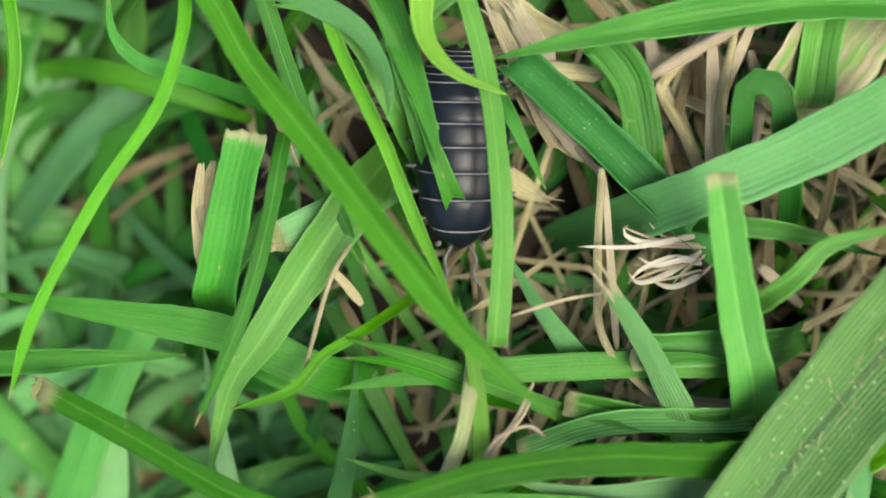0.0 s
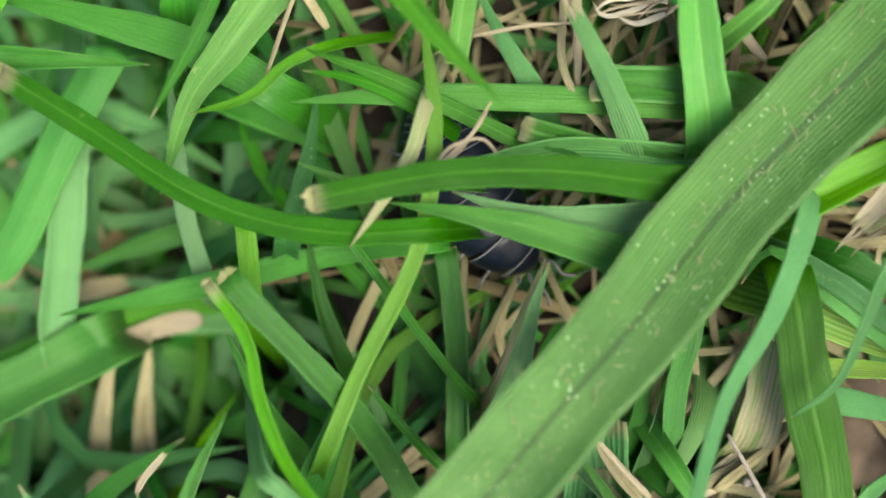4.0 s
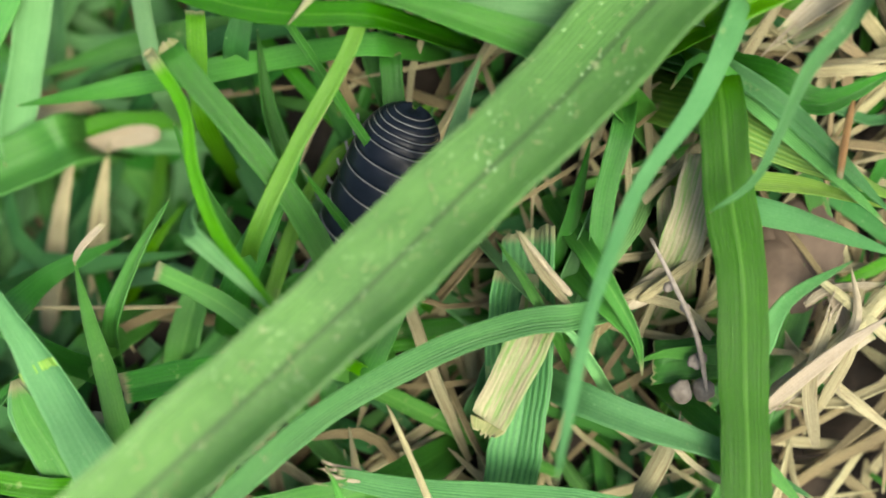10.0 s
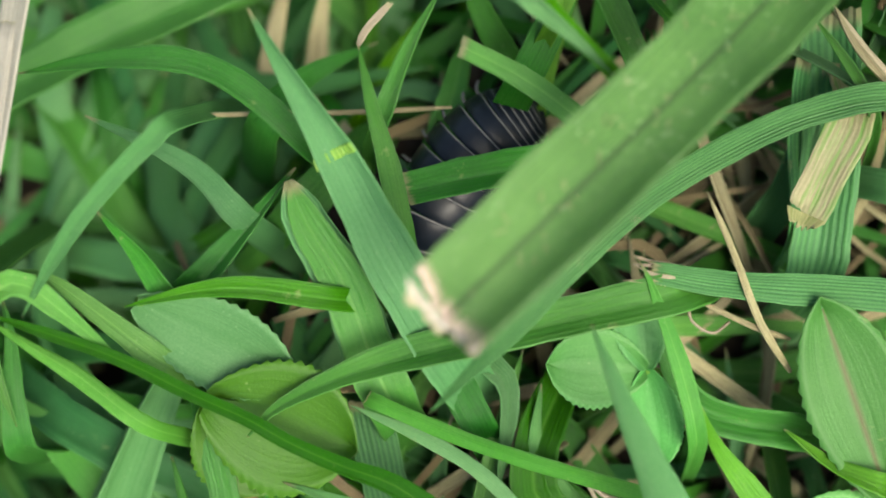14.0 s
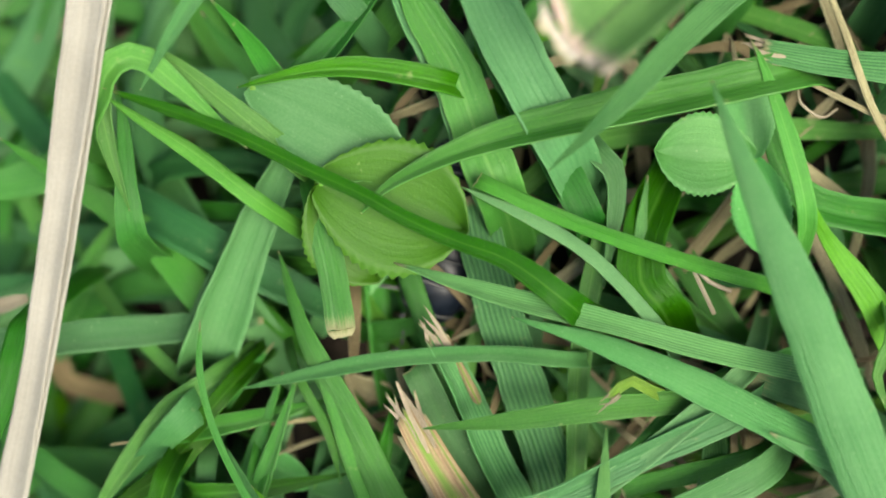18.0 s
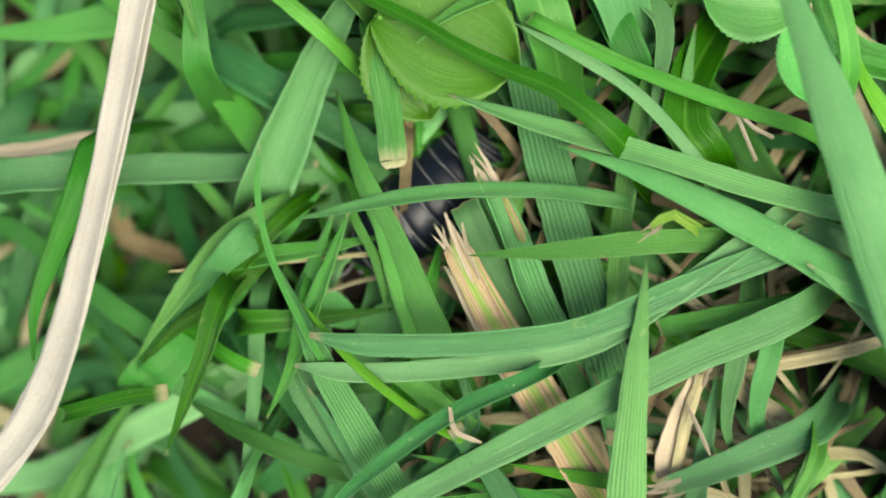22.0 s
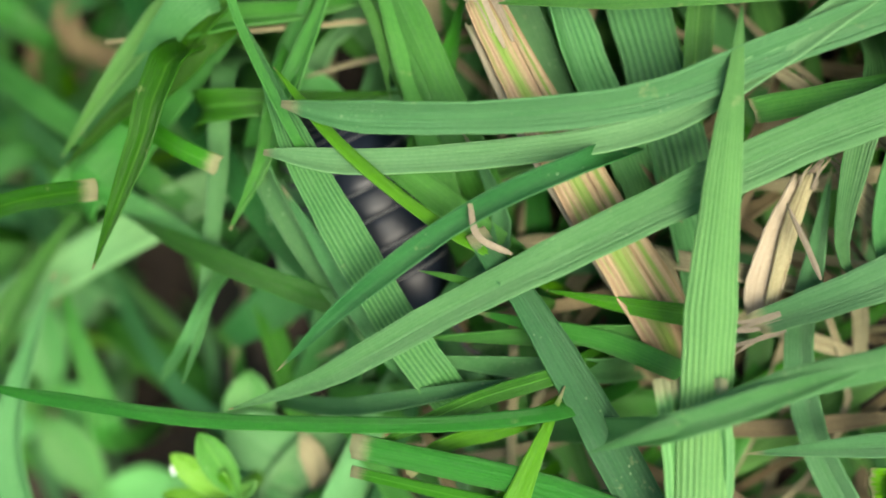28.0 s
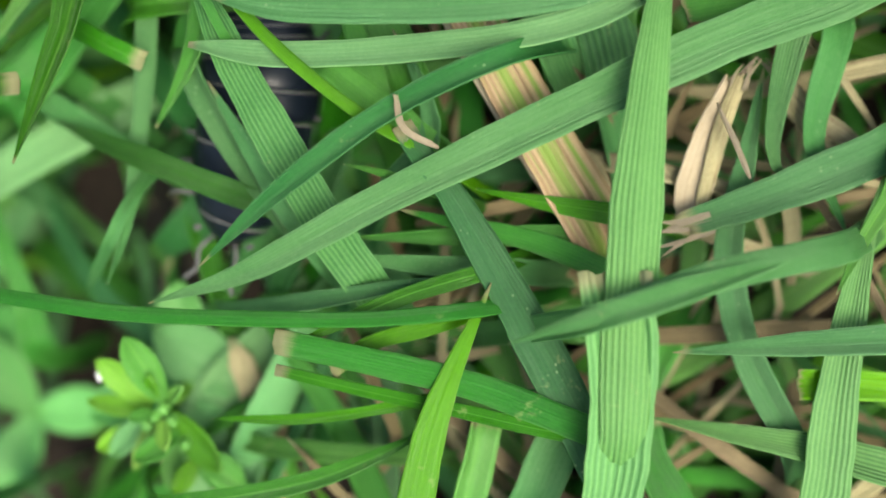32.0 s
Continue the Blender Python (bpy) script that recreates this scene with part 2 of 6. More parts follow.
M = {
    "big_dark": leaf("broad_blade_green", (0.008, 0.031, 0.006), (0.040, 0.102, 0.023), veins=22, stripe=1.0, specks=0.85, spec=0.24, tip_sheen=(2.4, 1.75, 2.9), midrib=0.6, thin=0.2),
    "G1": leaf("grass_green", (0.02, 0.112, 0.018), (0.083, 0.25, 0.056), veins=7),
    "G1l": leaf("grass_light_green", (0.042, 0.16, 0.03), (0.112, 0.285, 0.07), veins=7, midrib=0.3, rib_color=(0.22, 0.48, 0.12), specks=0.15),
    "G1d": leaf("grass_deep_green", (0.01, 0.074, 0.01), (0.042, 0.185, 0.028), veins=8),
    "G1s": leaf("grass_ribbed_green", (0.02, 0.16, 0.018), (0.14, 0.44, 0.10), veins=7, stripe=1.2),
    "G2": leaf("grass_bluish_green", (0.034, 0.132, 0.04), (0.098, 0.245, 0.094), veins=9, rough=0.5, specks=0.2),
    "G2l": leaf("grass_pale_bluish", (0.07, 0.21, 0.073), (0.175, 0.355, 0.158), veins=7, rough=0.55),
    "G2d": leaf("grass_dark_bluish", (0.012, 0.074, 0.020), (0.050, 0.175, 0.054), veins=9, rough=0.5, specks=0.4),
    "G2s": leaf("grass_ribbed_bluish", (0.046, 0.15, 0.042), (0.132, 0.3, 0.105), veins=9, stripe=1.3, rough=0.55),
    "G5": leaf("grass_ribbed_dark", (0.016, 0.088, 0.026), (0.098, 0.262, 0.09), veins=9, stripe=1.1, rough=0.5),
    "G2y": leaf("grass_yellowing", (0.07, 0.2, 0.03), (0.22, 0.36, 0.09), veins=9, stripe=1.1),
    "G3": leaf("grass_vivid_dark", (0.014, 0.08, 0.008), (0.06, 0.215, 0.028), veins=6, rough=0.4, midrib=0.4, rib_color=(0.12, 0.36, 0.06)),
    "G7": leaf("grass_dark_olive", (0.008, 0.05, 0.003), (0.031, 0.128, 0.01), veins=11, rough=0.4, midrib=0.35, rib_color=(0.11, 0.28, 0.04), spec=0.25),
    "G4": leaf("grass_yellow_green", (0.034, 0.145, 0.01), (0.105, 0.285, 0.036), veins=5, rough=0.4, thin=0.4),
    "G4l": leaf("grass_lime", (0.09, 0.25, 0.03), (0.2, 0.4, 0.09), veins=4, thin=0.4),
    "G4b": leaf("grass_bright_lime", (0.052, 0.19, 0.007), (0.11, 0.30, 0.02), veins=4, thin=0.45),
    "D": leaf("dead_straw", (0.115, 0.104, 0.054), (0.355, 0.33, 0.20), veins=5, rough=0.75, thin=0.2, patch=(0.08, 0.04, 0.015), patch_amount=0.25),
    "Dk": leaf("brown_litter", (0.055, 0.042, 0.021), (0.21, 0.175, 0.095), veins=5, rough=0.8, thin=0.15),
    "tip_thin": leaf("withered_tip", (0.09, 0.10, 0.04), (0.23, 0.23, 0.12), veins=5, rough=0.7, thin=0.35, patch=(0.11, 0.16, 0.04), patch_amount=0.6),
    "D2": leaf("pale_straw", (0.17, 0.14, 0.09), (0.37, 0.33, 0.25), veins=5, rough=0.75, thin=0.25, patch=(0.19, 0.135, 0.07), patch_amount=0.05),
    "D2g": leaf("greenish_straw", (0.11, 0.11, 0.055), (0.30, 0.275, 0.18), veins=9, stripe=0.8, rough=0.65, thin=0.25, patch=(0.09, 0.22, 0.035), patch_amount=0.6),
    "tip": leaf("bleached_tip", (0.32, 0.29, 0.23), (0.56, 0.53, 0.46), veins=7, stripe=1.0, rough=0.75, thin=0.3),
    "straw": leaf("white_straw", (0.145, 0.138, 0.113), (0.29, 0.28, 0.245), veins=6, stripe=0.35, rough=0.6, thin=0.25),
    "tuft": leaf("dying_tuft", (0.17, 0.115, 0.055), (0.40, 0.31, 0.2), veins=8, stripe=0.9, rough=0.65, thin=0.2, patch=(0.12, 0.2, 0.03), patch_amount=0.3, heart=((0.10, 0.22, 0.02), (0.19, 0.12, 0.055))),
    "orange": leaf("rusty_straw", (0.22, 0.12, 0.06), (0.40, 0.25, 0.13), veins=4, rough=0.7),
    "twig": grain("grey_twig", (0.045, 0.036, 0.028), (0.21, 0.185, 0.16), 900, 0.8),
}
def turf():
    """Dark soil under the near grass that turns into plain lawn green farther off."""
    # soil colour taken to near black: shade of the gaps is put into it
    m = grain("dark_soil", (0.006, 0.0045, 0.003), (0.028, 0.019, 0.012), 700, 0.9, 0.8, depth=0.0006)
    t = m.node_tree
    bsdf = next(n for n in t.nodes if n.type == "BSDF_PRINCIPLED")
    soil = bsdf.inputs["Base Color"].links[0].from_socket

    add = adder(t)
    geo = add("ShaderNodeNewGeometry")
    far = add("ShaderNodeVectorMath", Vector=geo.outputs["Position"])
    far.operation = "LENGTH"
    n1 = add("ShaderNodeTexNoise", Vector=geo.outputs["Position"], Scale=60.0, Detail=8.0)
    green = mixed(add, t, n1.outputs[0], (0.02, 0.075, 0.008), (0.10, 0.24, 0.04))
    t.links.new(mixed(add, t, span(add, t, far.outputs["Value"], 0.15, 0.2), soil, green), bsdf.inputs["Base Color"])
    return m


SOIL = turf()
CLOVER = leaf("clover_green", (0.055, 0.20, 0.048), (0.14, 0.36, 0.125), veins=1, stripe=0.03, rough=0.5, specks=0.25)
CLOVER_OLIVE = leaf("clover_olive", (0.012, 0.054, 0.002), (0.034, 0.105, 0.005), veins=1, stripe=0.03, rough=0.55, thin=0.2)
CLOVER_STREAK = leaf("clover_streaked", (0.027, 0.10, 0.021), (0.072, 0.19, 0.057), veins=1, stripe=0.03, rough=0.5, midrib=0.7, rib_color=(0.10, 0.06, 0.025))
CLOVER_PALE = leaf("clover_pale", (0.052, 0.165, 0.056), (0.125, 0.275, 0.120), veins=1, stripe=0.03, rough=0.55, specks=0.15)
SHELL = grain("slate_black_shell", (0.0020, 0.0034, 0.0062), (0.0055, 0.009, 0.0155), 1100, 0.36, 0.3, spec=0.21, depth=0.00006)
SEAM = grain("pale_shell_rim", (0.045, 0.048, 0.048), (0.15, 0.15, 0.145), 420, 0.5)
LIMB = grain("grey_limb", (0.03, 0.03, 0.03), (0.12, 0.12, 0.12), 1500, 0.5)
PETAL = grain("white_petal", (0.42, 0.43, 0.46), (0.66, 0.67, 0.7), 900, 0.6)
STONE = grain("brown_stone", (0.032, 0.021, 0.014), (0.09, 0.065, 0.045), 500, 0.85, 0.6)


# ---- building helpers ----
def mesh_of(name, verts, faces, material, uvs=None, smooth=True):
    me = bpy.data.meshes.new(name)
    me.from_pydata(verts, [], faces)
    if uvs is not None:
        lay = me.uv_layers.new(name="UVMap")
        idx = np.empty(len(me.loops), dtype=np.int32)
        me.loops.foreach_get("vertex_index", idx)
        uvs = np.asarray(uvs, dtype=np.float32)
        lay.data.foreach_set("uv", uvs[idx][:, :2].ravel())
        if uvs.shape[1] > 2:
            far = me.uv_layers.new(name="to_tip")
            far.data.foreach_set("uv", uvs[idx][:, [2, 0]].ravel())
    if smooth:
        me.polygons.foreach_set("use_smooth", [True] * len(me.polygons))
    me.materials.append(material)
    me.update()
    return me


def part(name, me, parent, label=""):
    ob = new(name, me)
    ob.parent = parent
    if label:
        tagged(ob, label)
    return ob


def spline(points, n):
    """Catmull-Rom through the points, n samples evenly spaced along its length."""
    p = np.asarray(points, float)
    ext = np.vstack([2 * p[0] - p[1], p, 2 * p[-1] - p[-2]])
    out = []
    for i in range(1, len(ext) - 2):
        a, b, c, d = ext[i - 1 : i + 3]
        for s in np.linspace(0, 1, 10, endpoint=False):
            out.append(0.5 * (2 * b + (c - a) * s + (2 * a - 5 * b + 4 * c - d) * s * s + (3 * b - a - 3 * c + d) * s**3))
    out.append(p[-1])
    out = np.array(out)
    run = np.r_[0, np.cumsum(np.linalg.norm(np.diff(out, axis=0), axis=1))]
    at = np.linspace(0, run[-1], n)
    return np.stack([np.interp(at, run, out[:, k]) for k in range(3)], 1), at


def ribbon(points, widths, tip, rng, cols=9, seg=None, fold=0.16, lean=0.0, s0=0.0, s1=1.0, thick=0.00018, rag=0.0, lift=0.0):
    """A leaf blade as a thin closed shell: folded along its midrib, ribbed, tapered to a point or cut ragged."""
    length = sum(float(np.linalg.norm(np.subtract(a, b))) for a, b in zip(points, points[1:]))
    seg = seg or int(min(48, max(12, length / 0.0011)))
    c, at = spline(points, seg + 1)
    full = at[-1]
    if (s0, s1) != (0.0, 1.0):
        s = np.linspace(s0, s1, seg + 1)
        c = np.stack([np.interp(s * full, at, c[:, k]) for k in range(3)], 1)
        at = s * full
    s = at / full
    tan = np.gradient(c, axis=0)
    tan /= np.linalg.norm(tan, axis=1)[:, None] + 1e-12
    turn = lean + rng.uniform(-0.6, 0.6) * (s - 0.5)
    flat = np.cross(tan, [0.02, 0.03, 1.0])
    flat /= np.linalg.norm(flat, axis=1)[:, None] + 1e-9
    over = np.cross(flat, tan)
    side = flat * np.cos(turn)[:, None] + over * np.sin(turn)[:, None]
    side /= np.linalg.norm(side, axis=1)[:, None] + 1e-9
    nor = np.cross(side, tan)
    w = np.interp(s, np.linspace(0, 1, len(widths)), widths)
    if tip == "point":
        start = max(0.35, 1 - 7.0 * widths[-1] / full)
        k = np.clip((s - start) / (1 - start), 0, 1)
        w = w * (1 - 0.97 * k**1.7)
    elif tip == "blunt":
        w = w * (1 - 0.8 * np.clip((s - 0.9) / 0.1, 0, 1) ** 2)
    elif tip == "cut" and s0 > 0.5:
        w = w * (1 - (0.22 if widths[-1] > 0.004 else 0.4) * ((s - s0) / (1 - s0)) ** 1.5)
    elif tip == "fray":
        w = w * (1 - 0.35 * np.clip((s - 0.7) / 0.3, 0, 1))
    if s0 == 0.0:
        w = w * (0.45 + 0.55 * np.clip(s / 0.18, 0, 1) ** 0.7)
    w = w * (1 + 0.03 * np.sin(s * 37 + rng.uniform(0, 6)) + 0.02 * np.sin(s * 91 + rng.uniform(0, 6)))
    u = np.linspace(-1, 1, cols)
    power = rng.choice([1.0, 1.2, 2.0])
    fold = fold * rng.choice([1.3, 1.0, -0.45, 1.6])
    ribs = 0.02 * np.cos(np.arange(cols) * np.pi)
    wav = fold * (1 + 0.4 * np.sin(s * 5 + rng.uniform(0, 6)))
    h = (np.abs(u)[None, :] ** power * wav[:, None] + ribs[None, :]) * w[:, None] * 0.5
    top = c[:, None] + side[:, None] * (u[None, :, None] * w[:, None, None] * 0.5) + nor[:, None] * h[..., None]
    if tip in ("cut", "fray"):
        jag = rng.uniform(-1, 1, cols) * w[-1] * ((0.05 if s0 == 0.0 or w[-1] > 0.004 else 0.22) if tip == "cut" else 0.4)
        top[-1] += tan[-1] * jag[:, None]
        if s0 > 0.5:
            top[-1] += tan[-1] * (rng.uniform(-1, 1, cols) * min(w[-1] * 0.07, 0.0003))[:, None] + nor[-1] * (rng.uniform(-1, 1, cols) * min(w[-1] * 0.05, 0.00008))[:, None]
        if tip == "cut":
            top[-1] += tan[-1] * (u * rng.uniform(-0.14, 0.14) * w[-1])[:, None]
    if rag:
        top[0] -= tan[0] * (np.abs(rng.uniform(0, 1, cols)) * rag * w[0])[:, None]
    top = top + nor[:, None] * lift
    low = top - nor[:, None] * thick
    n = seg + 1
    verts = np.vstack([top.reshape(-1, 3), low.reshape(-1, 3)])
    uv1 = np.stack(np.broadcast_arrays(u[None, :] * 0.5 + 0.5, (at * 100)[:, None], ((full - at) * 100 + 0.0003)[:, None]), -1).reshape(-1, 3) + [0, rng.uniform(0, 50), 0]
    uvs = np.vstack([uv1, uv1])
    faces, o = [], n * cols
    for i in range(seg):
        for j in range(cols - 1):
            a = i * cols + j
            faces.append((a, a + 1, a + cols + 1, a + cols))
            faces.append((o + a + cols, o + a + cols + 1, o + a + 1, o + a))
        a, b = i * cols, i * cols + cols - 1
        faces.append((a + cols, o + a + cols, o + a, a))
        faces.append((b, o + b, o + b + cols, b + cols))
    for i in (0, seg):
        for j in range(cols - 1):
            a = i * cols + j
            faces.append((a, o + a, o + a + 1, a + 1) if i == 0 else (a + 1, o + a + 1, o + a, a))
    return verts, faces, uvs


LABELS = {
    "big_dark": "broad dark green grass blade with a deep midrib and pale specks",
    "G1": "mid-green lawn grass blade with fine lengthwise veins",
    "G1l": "light green grass blade with soft lengthwise veins",
    "G1d": "deep green grass blade lying low in the sward",
    "G1s": "green grass blade with strong parallel ribs",
    "G2": "bluish-green matte grass blade with a dusty surface",
    "G2l": "pale bluish-green grass blade catching the sky light",
    "G2d": "dark bluish-green grass blade with pale dust specks",
    "G2s": "bluish-green grass blade with strong pale ribs",
    "G5": "dark bluish-green grass blade with parallel pale ribs",
    "G2y": "yellowing ribbed grass blade near the tuft's base",
    "G3": "vivid dark green narrow grass blade",
    "G7": "dark olive-green smooth grass blade with a faint midrib",
    "G4": "glossy yellow-green narrow grass blade",
    "G4l": "pale lime-green young grass blade",
    "G4b": "bright lime-green smooth grass blade standing up",
    "D": "dry tan straw fragment lying among the grass",
    "Dk": "brown withered leaf bit beside a green blade",
    "D2": "pale bleached straw fragment with split fibres",
    "D2g": "half-dead grass stub, straw-coloured with green streaks",
    "straw": "long whitish dry straw bent across the lawn",
    "tuft": "dying frayed grass stub with straw and green streaks",
    "orange": "rusty orange dried blade tip",
    "tip": "curled bleached white plant fibre caught in the grass",
    "twig": "thin knobbly grey twig on the litter",
}
count = [0]


def soil_z(x, y):
    """Height of the soil: level, with a hollow along one side of the way."""
    mid = np.interp(y, (-0.10, -0.05, -0.03, 0.0), (-0.028, -0.014, 0.008, 0.0))
    k = min(1.0, max(0.0, (mid - 0.009 - x) / 0.014))
    edge = min(1.0, max(0.0, (0.2 + x) / 0.05)) * min(1.0, max(0.0, (0.25 + y) / 0.05)) * min(1.0, max(0.0, (0.2 - y) / 0.05))
    return -0.020 * k * k * (3 - 2 * k) * edge


tufts = {}


def tuft_at(x, y):
    """The grass plant that roots in this square of the lawn."""
    key = (round(x / 0.018), round(y / 0.018))
    if key not in tufts:
        ob = new("grass_tuft")
        ob.location = (key[0] * 0.018, key[1] * 0.018, soil_z(key[0] * 0.018, key[1] * 0.018))
        tagged(ob, "rooted lawn grass tuft with several arching green blades", "grass tuft", "lawn grass tufts")
        tufts[key] = ob
    return tufts[key]


def blade(kind, tip, widths, pts, fold=0.42, collar=None, lean=None):
    """One grass blade or straw from its base to its tip; millimetres."""
    count[0] += 1
    rng = np.random.default_rng(count[0])
    p = [(x / 1000, y / 1000, z / 1000) for x, y, z in pts]
    w = [x / 1000 for x in widths]
    green = kind[0] in "Gb"
    name = "twig" if kind == "twig" else "straw"
    if kind in ("tuft", "D2g"):
        name = "grass_stub"
    dry = tip in ("drycut", "drypoint")
    shape = {"drycut": "cut", "drypoint": "point", "frayed": "fray"}.get(tip, tip)
    f = (0.22 if max(w) > 0.002 else -0.4) if not green else fold
    lean = np.random.default_rng(count[0] + 5000).uniform(-0.35, 0.35) if lean is None else lean
    if green or name == "grass_stub":
        # the hidden foot of the blade goes down into the soil
        a, b = Vector(p[0]), Vector(p[1])
        d = (a - b).to_2d().normalized() if (a - b).to_2d().length > 1e-6 else Vector((1, 0))
        drop = max(a.z, 0.002)
        fx, fy = a.x + d.x * (0.0035 + 0.35 * drop), a.y + d.y * (0.0035 + 0.35 * drop)
        p = [(fx, fy, soil_z(fx, fy) - 0.001), (a.x + d.x * 0.003, a.y + d.y * 0.003, a.z - min(0.45 * drop, 0.004))] + p
    length = sum(float(np.linalg.norm(np.subtract(a, b))) for a, b in zip(p, p[1:]))
    end = 1.0 - min(0.2, (0.10 if w[-1] > 0.004 else 0.3) * w[-1] / length) if dry else 1.0
    cols = 13 if max(w) > 0.003 else 9
    v, fc, uv = ribbon(p, w, shape, rng, cols, None, f, lean, 0.0, end if shape == "cut" else 1.0)
    if dry:
        uv[:, 2] *= 0.45
    words = LABELS[kind]
    if green:
        home = tuft_at(p[0][0], p[0][1])
        off = np.array(home.location)
        ob = part("blade", mesh_of("blade", v - off, fc, M[kind], uv), home, words)
    else:
        off = np.zeros(3)
        ob = new(name, mesh_of(name, v, fc, M[kind], uv))
        tagged(ob, words, "dry grass" if kind != "twig" else "twig")
    if collar:
        a, b = collar - 0.5 * w[0] / length * 0.16, collar + 0.5 * w[0] / length * 0.16
        v, fc, uv = ribbon(p, [x * 1.01 for x in w], shape, np.random.default_rng(count[0]), cols, 5, f, lean, a, b, 0.0003, 0.05, 0.00004)
        part("collar", mesh_of("collar", v - off, fc, M["G2y"], uv), ob, "pale yellow-green collar of the leaf")
    if kind == "big_dark" and max(w) > 0.005:
        vs, fs, us, base = [], [], [], 0
        c, _ = spline(p, 60)
        for _ in range(260):
            k = rng.integers(12, 58)
            q = c[k] + np.array([rng.uniform(-1, 1), rng.uniform(-1, 1), 0]) * w[0] * 0.3 + [0, 0, 0.0006]
            d = np.array([rng.normal(0, 0.0004), rng.normal(0, 0.0006), 0.0001])
            v, fc, uv = ribbon([q, q + d * 0.5, q + d], (0.00006, 0.00005), "point", rng, 3, 3, 0.1, 0.0, 0.0, 1.0, 0.00003)
            vs.append(v)
            us.append(uv)
            fs += [tuple(i + base for i in g) for g in fc]
            base += len(v)
        tagged(part("hair", mesh_of("hair", np.vstack(vs) - off, fs, M["D2"], np.vstack(us)), ob, "fine white hairs on the leaf"), kind="stuff")
    if tip == "frayed" and w[-1] > 0.0009:
        for k in range(5 if w[-1] > 0.002 else 3):
            q, d = Vector(p[-1]), (Vector(p[-1]) - Vector(p[-2])).normalized()
            side = d.cross(Vector((0, 0, 1))) * (w[-1] * rng.uniform(-0.42, 0.42))
            bend = d.cross(Vector((0, 0, 1))) * rng.uniform(-0.0006, 0.0006)
            st = q + side - d * 0.8 * w[-1] + Vector((0, 0, 0.0001))
            far = w[-1] * (rng.uniform(1.2, 1.7) if w[-1] > 0.002 else rng.uniform(1.3, 2.4))
            v, fc, uv = ribbon([st, st + d * far * 0.5, st + d * far + bend], (w[-1] * 0.13, w[-1] * 0.08), "point", rng, 5, 6, 0.1, 0.0, 0.0, 1.0, 0.0001)
            part("fibre", mesh_of("fibre", v - off, fc, M["D2"], uv), ob)
    if dry:
        v, fc, uv = ribbon(p, w, shape, np.random.default_rng(count[0]), cols, 8, f, lean, end, 1.0, 0.00024, 0.0, 0.00001)
        part("dry_tip", mesh_of("dry_tip", v - off, fc, M["tip"] if w[-1] > 0.004 else M["tip_thin"], uv), ob, "bleached straw-coloured tip")
    return ob


# ---- ground ----
def build_ground():
    n = 90
    ax = np.concatenate([[-60, -8, -1, -0.25], np.linspace(-0.1, 0.1, n), [0.25, 1, 8, 60]])
    ay = np.concatenate([[-60, -8, -1, -0.3], np.linspace(-0.17, 0.07, n), [0.2, 1, 8, 60]])
    verts = [(x, y, soil_z(x, y) + ((noise.noise(Vector((x * 90, y * 90, 0))) * 0.0016 + noise.noise(Vector((x * 330, y * 330, 3))) * 0.0007) if abs(x) < 0.2 and abs(y) < 0.25 else 0.0)) for y in ay for x in ax]
    k = len(ax)
    faces = [(j * k + i, j * k + i + 1, (j + 1) * k + i + 1, (j + 1) * k + i) for j in range(len(ay) - 1) for i in range(k - 1)]
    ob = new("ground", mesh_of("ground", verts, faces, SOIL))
    tagged(ob, "dark lawn soil under the grass, shade of the gaps in its colour", "ground", kind="structure")


build_ground()


BARE = ((-49.3, -110.9, 2.7), (-48.2, -113.0, 1.7), (-51.0, -118.2, 2.2), (-38.5, -80.8, 1.6), (-47.8, -99.1, 1.2), (-54.2, -100.6, 1.1), (-38.5, -103.9, 1.1), (-48.7, -110.8, 2.0))


def over_bare(v):
    """Does a piece of undergrowth cross one of the bare soil spots?"""
    return any(np.min(np.hypot(v[:, 0] - x / 1000, v[:, 1] - y / 1000)) < r / 1000 for x, y, r in BARE)


